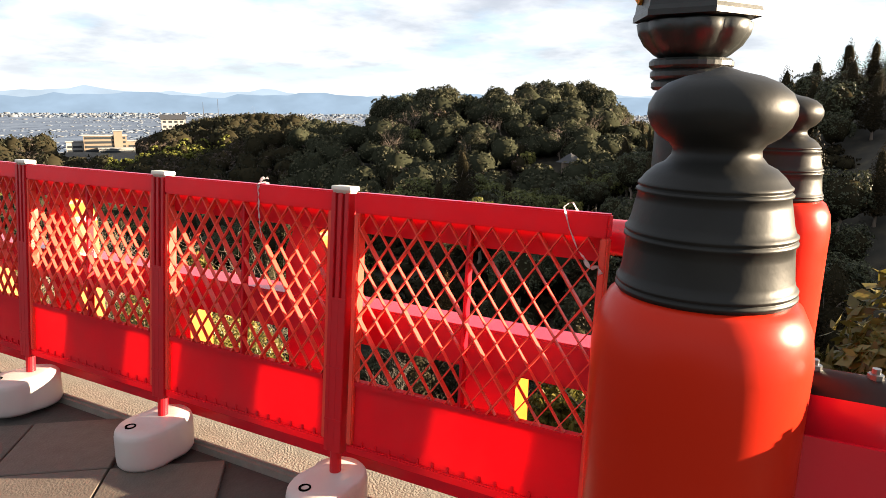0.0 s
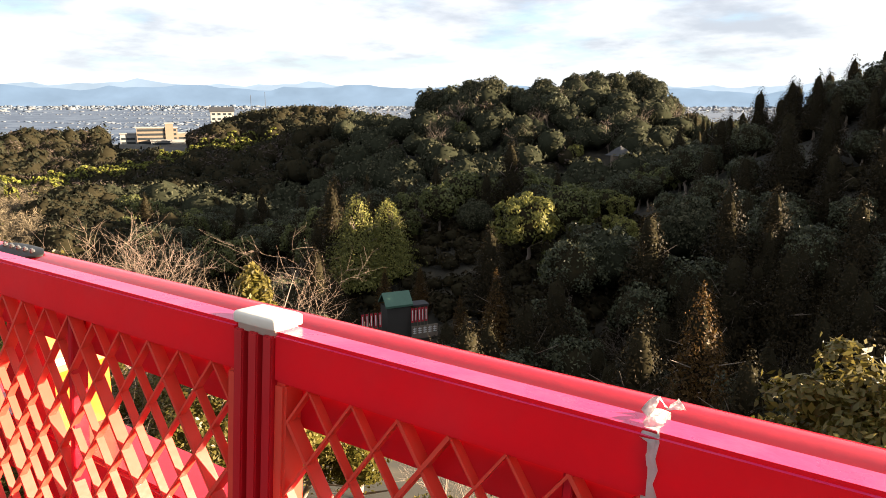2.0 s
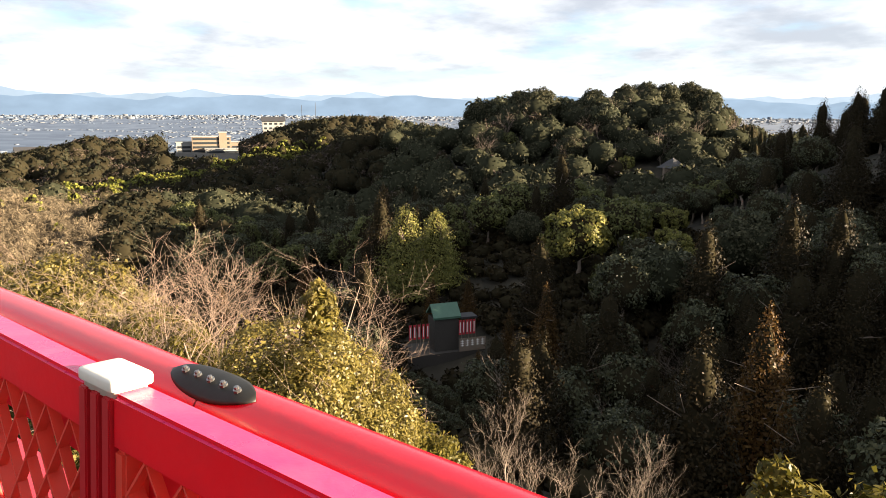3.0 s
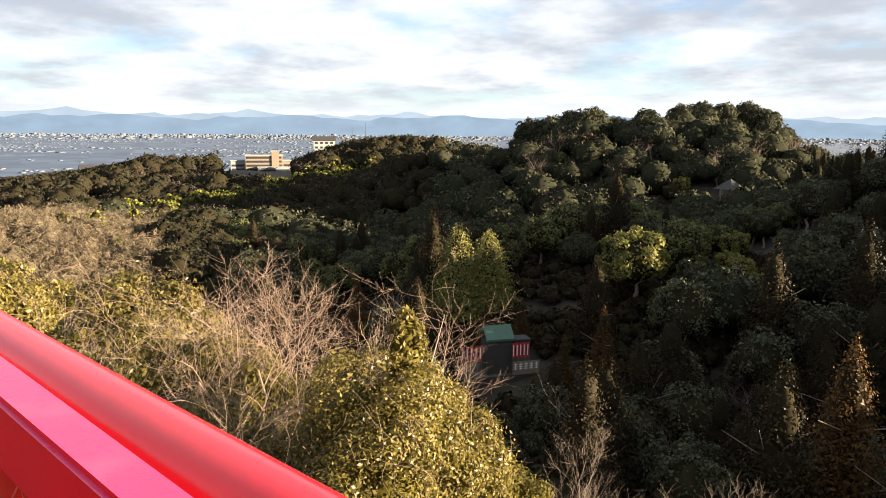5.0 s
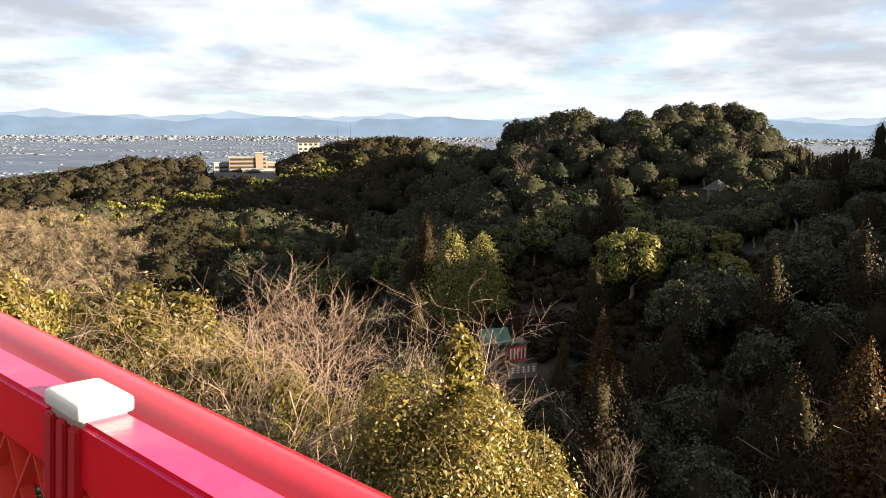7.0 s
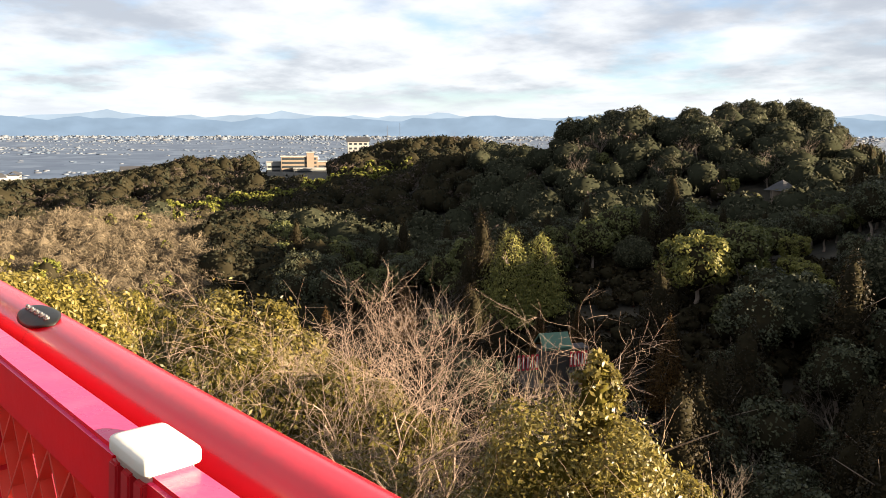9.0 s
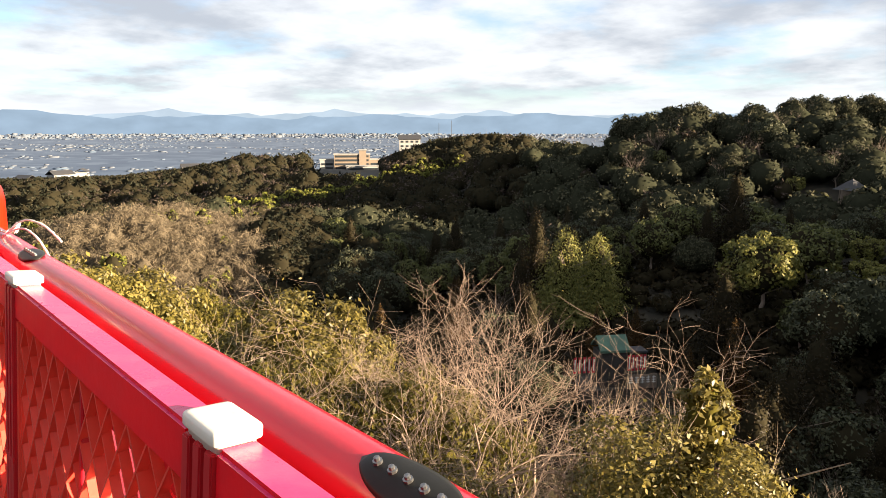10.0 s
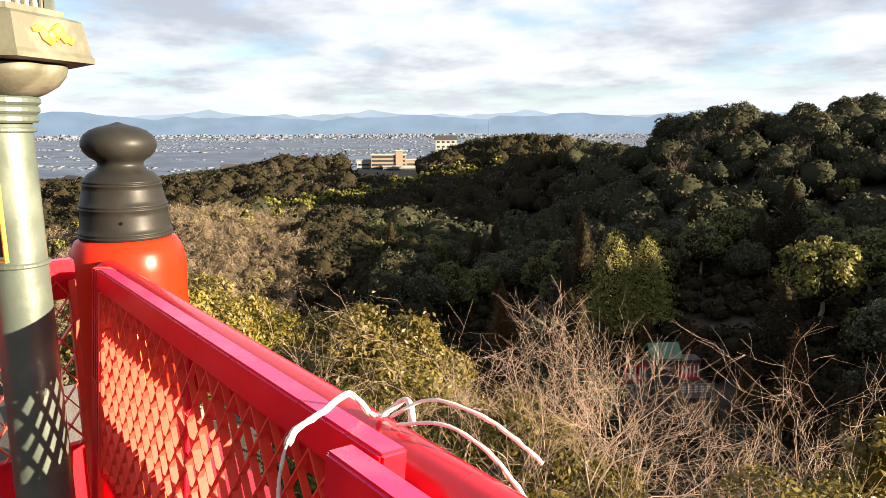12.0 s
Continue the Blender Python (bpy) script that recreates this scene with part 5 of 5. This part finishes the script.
def crest_trees():
    """The large round evergreens on the crown of the hill, their tops on its crest."""
    for k, az in enumerate((57.9, 59.6, 61.4, 63.0, 64.9, 67.3, 69.9, 71.4, 73.1, 74.8, 76.2, 77.6)):
        a = radians(az)
        best = max(range(205, 262, 3), key=lambda d: (float(rise(d * math.sin(a), 3.3 + d * math.cos(a))) - 1.5) / d)
        x, y = best * math.sin(a), 3.3 + best * math.cos(a)
        plant_top(f"crest{k % 3}", x, y, crest_height(x, y), 11.4, 67 * k)


    for k in range(26):
        a = radians(57.5 + 22.5 * ((k * 11) % 26) / 26)
        d = 196 + 48 * ((k * 7) % 26) / 26
        x, y = d * math.sin(a), 3.3 + d * math.cos(a)
        top = min(crest_height(x, y) + 0.3, float(rise(x, y)) + 11.5)
        plant_top(f"bare{k % 2}", x, y, top, 8.5, 41 * k)
    for k in range(9):
        a = radians(44.5 + 1.25 * k)
        x, y = 440 * math.sin(a), 3.3 + 440 * math.cos(a)
        plant_top(f"bare{k % 2}", x, y, crest_height(x, y) + (1.5, 0.4, 2.6)[k % 3], 8.5, 53 * k)


crest_trees()
# crowns that stand out on the hillside
for k, (key, x, y, top) in enumerate((("crest1", 200.7, 82.9, 5.0), ("crest2", 182.9, 86.4, -4.5), ("crest0", 177.1, 96.1, -7.2), ("olive0", 179.1, 105.0, -3.6), ("olive2", 162.5, 103.5, -12.6),
                                      ("sunny0", 181.7, 68.1, -8.6), ("spire0", 172.5, 58.0, -12.6), ("spire0", 175.9, 49.9, -12.8), ("spire0", 184.9, 46.8, -11.6), ("sunny0", 118.7, 35.2, -13.6),
                                      ("crest1", 78.1, 24.6, -13.6), ("crest0", 96.7, 18.6, -12.4), ("crest2", 84.9, 47.3, -12.6), ("sunny0", 92.0, 33.9, -12.6), ("crest1", 144.8, 138.2, -24.0))):
    plant_top(key, x, y, top, {"c": 11.4, "o": 8.4, "s": 8.6}[key[0]] if key != "spire0" else 12.5, 83 * k)
# low growth before the shrine
for k in range(26):
    a, d = radians(51.5 + 9.0 * ((k * 7) % 26) / 26), 36 + 0.62 * k
    plant(("dark1", "cedar2", "dark2")[k % 3], d * math.sin(a), 4 + d * math.cos(a), (0.30, 0.26, 0.36)[k % 3], 61 * k)


def undergrowth():
    """Low shade-loving thicket over the valley floor."""
    rng = np.random.default_rng(58)
    lib = [broad_crown(300 + i, 1.9, 2.3, 9, 62, 0.60, nu=7, nv=4, core_r=0.8, shell=0.3) for i in range(4)]
    V, F, m, at = [], [], [], 0
    for k in range(2100):
        d, a = 30 + 95 * rng.random() ** 0.8, radians(rng.uniform(24, 96))
        x, y, s, r = d * math.sin(a), 4 + d * math.cos(a), rng.uniform(0.6, 1.15), rng.uniform(0, 6.28)
        if math.hypot(x - 60, y - 44.3) < 6.5 or not in_sight(x, y, float(rise(x, y)) + 3.5):
            continue
        P, f, mi = lib[k % 4]
        c, si = math.cos(r), math.sin(r)
        V.append(np.stack([P[:, 0] * c - P[:, 1] * si, P[:, 0] * si + P[:, 1] * c, P[:, 2]], -1) * s + np.array([x, y, float(rise(x, y)) - 0.3]))
        F.append(f + at)
        m.append(mi)
        at += len(P)
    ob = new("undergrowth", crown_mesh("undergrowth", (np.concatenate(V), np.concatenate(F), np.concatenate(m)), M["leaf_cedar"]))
    tagged(ob, "dark brown-green thicket covering the valley floor", "undergrowth", kind="stuff")


undergrowth()


def bamboo_line(x, y):
    """How far a spot is from the grove along the ridge."""
    line = ((100, 214), (124, 250), (152, 250), (190, 261), (226, 247))
    best = 1e9
    for (ax, ay), (bx, by) in zip(line, line[1:]):
        u = max(0.0, min(1.0, ((x - ax) * (bx - ax) + (y - ay) * (by - ay)) / ((bx - ax) ** 2 + (by - ay) ** 2)))
        best = min(best, math.hypot(x - ax - u * (bx - ax), y - ay - u * (by - ay)))
    return best


def scatter_far():
    """The woods beyond, joined by their look."""
    rng = np.random.default_rng(31)
    kinds = {"forest": [broad_crown(200 + i, 4.6, 7.2, 30, 260, 0.76, nu=12, nv=7, core_r=0.82, shell=0.2, ruffle=0.5) for i in range(5)],
             "forest_cedar": [cone_crown(210 + i, 2.9, 11.5, 240, 0.85, 0.3, 0.75) for i in range(3)],
             "forest_bamboo": [broad_crown(220 + i, 2.8, 8.0, 12, 240, 0.80, nu=8, nv=5) for i in range(2)],
             "forest_bare": [broad_crown(230 + i, 3.4, 6.6, 12, 120, 1.0, flat=0.2, nu=7, nv=5) for i in range(2)],
             "brush": [broad_crown(240 + i, 2.3, 4.2, 12, 250, 0.85, flat=0.09, nu=7, nv=5, core_r=0.52, shell=0.35, ruffle=1.0) for i in range(3)]}
    # same crowns again, for the copy whose colour holds the shade
    kinds["forest_shaded"] = kinds["forest"]
    thin = [broad_crown(250 + i, 4.4, 6.8, 16, 110, 1.05, nu=9, nv=6, core_r=0.86, shell=0.1, ruffle=0.3) for i in range(3)]
    put = {k: ([], [], []) for k in kinds}
    count = {k: 0 for k in kinds}
    n = 7000
    d = 150 + 480 * rng.random(n) ** 0.85
    az = np.radians(rng.uniform(4, 99, n))
    x, y = d * np.sin(az), 4 + d * np.cos(az)
    pts = list(zip(x, y, d, np.degrees(az), rng.random(n), rng.uniform(0.75, 1.35, n) * (1 + 0.25 * (d > 330)), rng.uniform(0, 6.28, n)))
    # the grove along the ridge
    for k in range(210):
        u = rng.random() * 3.999
        (ax, ay), (bx, by) = ((100, 214), (124, 250), (152, 250), (190, 261), (226, 247))[int(u):int(u) + 2]
        u -= int(u)
        gx, gy = ax + (bx - ax) * u + rng.normal(0, 4.5), ay + (by - ay) * u + rng.normal(0, 4.5)
        pts.append((gx, gy, math.hypot(gx, gy - 4), math.degrees(math.atan2(gx, gy - 4)), 0.5 * rng.random(), rng.uniform(0.8, 1.2), rng.uniform(0, 6.28)))
    # the sunlit scrub hill
    m = 1300
    bx, by = rng.normal(38, 26, m), rng.normal(122, 27, m)
    pts += [(a, b, 0, 0, c, s, r) for a, b, c, s, r in zip(bx, by, rng.random(m), rng.uniform(0.7, 1.3, m), rng.uniform(0, 6.28, m)) if b > 48 and a > -20 and math.atan2(a, b) < 0.62]
    for px_, py_, dd, a_, u, s, r in pts:
        hill = math.hypot((px_ - 44) / 52, (py_ - 138) / 46)
        if dd == 0:
            key = "brush" if u < 0.975 else "forest_bamboo"
            s *= 1.0 if key == "brush" else 0.55
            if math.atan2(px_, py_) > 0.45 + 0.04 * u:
                key, s = "forest_shaded", s * 0.75
        elif hill < 1:
            key = "brush"
        elif bamboo_line(px_, py_) < 10 and u < 0.9:
            key = "forest_bamboo"
        else:
            patch = math.sin(px_ * 0.021 + 1) * math.sin(py_ * 0.017) + 0.5 * math.sin(px_ * 0.06 + py_ * 0.045)
            key = "forest_bare" if u < 0.20 + 0.30 * (patch > 0.25) else "forest"
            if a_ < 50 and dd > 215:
                key = "forest_bare" if u < 0.38 + 0.2 * (patch > 0) else "forest_shaded"
            if a_ > 78 and u > 0.6:
                key = "forest_cedar"
        if not in_sight(px_, py_, float(rise(px_, py_)) + 8.5 * s):
            continue
        if math.hypot(px_ - 338, py_ - 470) < 40 and a_ < 40:
            continue
        if math.hypot(px_ - 182, py_ - 55) < 7:
            continue
        if 31.5 < a_ < 37.8 and dd > 300 and rise(px_, py_) + 7.5 * s > 1.5 - 34.5 * dd / 583:
            continue
        tall = {"forest": 7.6, "forest_shaded": 7.6, "forest_cedar": 12.0, "forest_bamboo": 8.4, "forest_bare": 7.2, "brush": 4.2}[key]
        room = crest_height(px_, py_) - 0.4 - 1.2 * u - float(rise(px_, py_)) - 0.8
        if dd and tall * s > room:
            s = room / tall
            if s < 0.35:
                continue
        if dd and px_ > 100 and py_ < 60 and takes_sun(px_, py_, tall * s):
            continue
        lib = thin if key in ("forest", "forest_shaded") and dd > 340 else kinds[key]
        V, F, mt = lib[int(u * 9973) % len(lib)]
        c, si = math.cos(r), math.sin(r)
        W = np.stack([V[:, 0] * c - V[:, 1] * si, V[:, 0] * si + V[:, 1] * c, V[:, 2] * (0.85 + 0.3 * u)], -1) * s
        W += np.array([px_, py_, float(rise(px_, py_)) + (0.2 if key == "brush" else 0.8)])
        vs, fs, ms = put[key]
        vs.append(W)
        fs.append(F + count[key])
        ms.append(mt)
        count[key] += len(V)
    names = {"forest": ("far_woods", "dark evergreen woods on the far hills"), "forest_shaded": ("ridge_woods", "woods along the far ridge, darkened to stand for shade"), "forest_cedar": ("cedar_woods", "dark cedar woods on the hillside"), "forest_bamboo": ("bamboo_grove", "olive bamboo grove along the ridge"),
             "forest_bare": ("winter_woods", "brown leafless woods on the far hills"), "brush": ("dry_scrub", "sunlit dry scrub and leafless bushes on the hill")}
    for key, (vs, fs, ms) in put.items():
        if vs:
            ob = new(names[key][0], crown_mesh(names[key][0], (np.concatenate(vs), np.concatenate(fs), np.concatenate(ms)), M[key], {"brush": "core_scrub", "forest": "core_forest", "forest_shaded": "core"}.get(key, "core")))
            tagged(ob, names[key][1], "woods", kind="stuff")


scatter_far()

# ---- buildings ----


def add_gable(bm, lo, hi, rise_, over):
    (x0, y0, z0), (x1, y1) = lo, hi
    ym = (y0 + y1) / 2
    add_prism(bm, [(y0 - over, z0), (y0 - over, z0 + 0.25), (ym, z0 + rise_ + 0.25), (y1 + over, z0 + 0.25), (y1 + over, z0), (ym, z0 + rise_)], "x", x0 - over, x1 + over)


def hotel():
    """The stepped beige building on the far ridge."""
    x, y, z = 333.6, 477.8, -31.0
    h = thing("hotel_building", "beige stepped concrete hotel on the far wooded ridge", "building", at=Matrix.Translation((x, y, z)) @ Matrix.Rotation(radians(-35), 4, "Z"))
    blocks = (("main_wing", (-14, -8, 0), (16, 10, 13.5), "wall_beige"), ("tower", (7, -9, 0), (13, -2, 17), "wall_beige"), ("low_wing", (16, -5, 0), (42, 9, 9.0), "wall_beige"),
              ("front_block", (-4, -22, 0), (26, -9, 4.0), "wall_white"), ("side_block", (-26, -4, 0), (-14.2, 9, 9.0), "wall_white"))
    for nm, lo, hi, mt in blocks:
        w = part(nm, box(lo, hi), M[mt], h)
        part("roof_slab", box((lo[0] - 0.6, lo[1] - 0.6, hi[2]), (hi[0] + 0.6, hi[1] + 0.6, hi[2] + 0.7)), M["wall_white"], w)
        for f in range(int(hi[2] // 3.3)):
            if nm != "tower":
                part("window", box((lo[0] + 1, lo[1] - 0.25, 1.2 + 3.3 * f), (hi[0] - 1, lo[1] - 0.02, 2.9 + 3.3 * f)), M["window_dark"], w)


def villa(x, y, z, s, turn, label, storeys=2):
    v = thing("house", label, "house", at=Matrix.Translation((x, y, z)) @ Matrix.Rotation(radians(turn), 4, "Z") @ Matrix.Diagonal((s, s, s, 1)))
    hh = 3.0 * storeys
    w = part("wall", box((-7, -4, -4), (7, 4, hh)), M["wall_white"], v)
    bm = bmesh.new()
    add_gable(bm, (-7, -4, hh), (7, 4), 2.6, 0.7)
    part("roof", bm, M["roof_grey"], v)
    for f in range(storeys):
        for k in range(4):
            part("window", box((-6 + 3.3 * k, -4.12, 0.9 + 3 * f), (-4.2 + 3.3 * k, -3.98, 2.2 + 3 * f)), M["window_dark"], w)


hotel()
villa(436, 520, -15.0, 1.5, -38, "white two-storey house with grey roof on the far ridge")
for k, (x, y, s) in enumerate(((120, 520, 1.3), (140, 545, 1.2), (96, 505, 1.1), (205, 505, 1.2), (235, 520, 1.3), (75, 540, 1.2))):
    villa(x, y, float(rise(x, y)) + 2.5, s * 0.8, 20 + 47 * k, "small pale house among the far trees")


def temple_hall():
    """The small hall with a grey hipped roof among the hill's trees."""
    x, y = 182.3, 55.4
    t_ = thing("temple_hall", "small wooden temple hall with grey tiled roof among trees", "building", at=Matrix.Translation((x, y, -15.0)) @ Matrix.Rotation(radians(20), 4, "Z") @ Matrix.Diagonal((0.66, 0.66, 0.66, 1)))
    part("wall", box((-3.2, -3.2, -3), (3.2, 3.2, 4.2)), M["wall_beige"], t_)
    bm = bmesh.new()
    prof = [(5.2, 4.0), (4.2, 4.6), (3.0, 5.6), (1.6, 6.9), (0.5, 7.6), (0.15, 8.0)]
    add_lathe(bm, [(r * 1.25, z) for r, z in prof], 4)
    part("roof", bm, M["roof_grey"], t_)
    for sx in (-3.1, 3.1):
        for sy in (-3.1, 3.1):
            part("pillar", lathe([(0.25, -3), (0.22, 4.2)], 10, centre=(sx * 1.12, sy * 1.12, 0)), M["bark"], t_)


temple_hall()


def shrine():
    """The green-roofed shrine on the valley floor with red banners and a white board."""
    x, y, z = 60.0, 44.3, -25.3
    t_ = thing("shrine_hall", "small shrine with green copper roof on the valley floor", "shrine", at=Matrix.Translation((x, y, z)) @ Matrix.Rotation(radians(145), 4, "Z") @ Matrix.Diagonal((0.86, 0.86, 1, 1)))
    part("wall", box((-1.7, -1.3, -2.0), (1.7, 1.6, 3.6)), M["bed"], t_)
    bm = bmesh.new()
    add_gable(bm, (-1.5, -1.1, 3.7), (1.5, 1.4), 1.3, 0.45)
    part("roof", bm, M["roof_green"], t_, "green copper gable roof")
    part("porch_roof", box((-4.6, -0.9, 3.3), (-2.2, 1.2, 3.55), 0.05), M["roof_grey"], t_)
    part("terrace", box((-5.4, -2.6, -4.5), (5.6, 2.4, -0.2)), M["bed"], t_)
    dirs = Matrix.Translation((x, y, z)) @ Matrix.Rotation(radians(145), 4, "Z") @ Matrix.Diagonal((0.86, 0.86, 1, 1))
    for k, xx in enumerate((-3.9, -3.4, -2.9, -2.4, -1.9, 2.7, 3.3, 3.9, 4.5, 5.1)):
        b_ = thing("banner", "red cloth votive banner with pale lettering on a pole", "banner", "banners round the shrine", at=dirs @ Matrix.Translation((xx, 2.2, 1.2)))
        part("pole", lathe([(0.025, -1.4), (0.02, 2.4)], 8), M["bark"], b_)
        cl = part("cloth", box((0.03, -0.012, 0.55), (0.40, 0.012, 2.3)), M["banner"], b_)
        bm = bmesh.new()
        add_box(bm, (0.15, 0.013, 0.80), (0.28, 0.019, 2.05))
        part("lettering", bm, M["ink"], cl, "pale unreadable lettering")
    s_ = thing("shrine_sign", "row of white painted characters on a dark board", "sign", at=dirs @ Matrix.Translation((-3.4, 2.48, 0.35)))
    part("board", box((-1.9, -0.05, -0.55), (1.9, 0.05, 1.0)), M["bark"], s_)
    for k in range(5):
        bm = bmesh.new()
        for q in range(3):
            add_box(bm, (-1.7 + 0.74 * k, 0.052, 0.12 + 0.26 * q), (-1.7 + 0.74 * k + 0.5, 0.075, 0.20 + 0.26 * q))
        add_box(bm, (-1.5 + 0.74 * k, 0.052, 0.05), (-1.40 + 0.74 * k, 0.072, 0.85))
        part("character", bm, M["ink"], s_)


shrine()

# -- thin masts on the skyline
for x, y, z, h in ((352, 372, 1.0, 9), (300, 330, -1.0, 8)):
    g = float(rise(x, y))
    m_ = thing("mast", "thin pale radio mast on the wooded ridge", "mast", at=Matrix.Translation((x, y, g)))
    part("pole", lathe([(0.25, 0), (0.12, z + h - g)], 8), M["roof_grey"], m_)

# ---- paving, last ----


def paving():
    rnd = random.Random(9)
    size, gap = 0.46, 0.007
    bm = bmesh.new()
    add_box(bm, (0, 0, -0.028), (size - gap, size - gap, 0.0), 0.004, segments=1)
    me = finish(bm, "paving_slab", M["slab"])
    turn = Matrix.Rotation(radians(38), 4, "Z")
    spots = []
    for i in range(-16, 22):
        for j in range(-16, 26):
            c = turn @ Vector(((i + 0.5) * size, (j + 0.5) * size, 0))
            if -2.6 < c.x < -0.12 and -1.6 < c.y < 12.6:
                spots.append((i, j))
    for i, j in spots[:300]:
        ob = new("paving_slab", me)
        ob.parent = deck
        ob.matrix_basis = turn @ Matrix.Translation((i * size, j * size, rnd.uniform(-0.002, 0.001)))


paving()
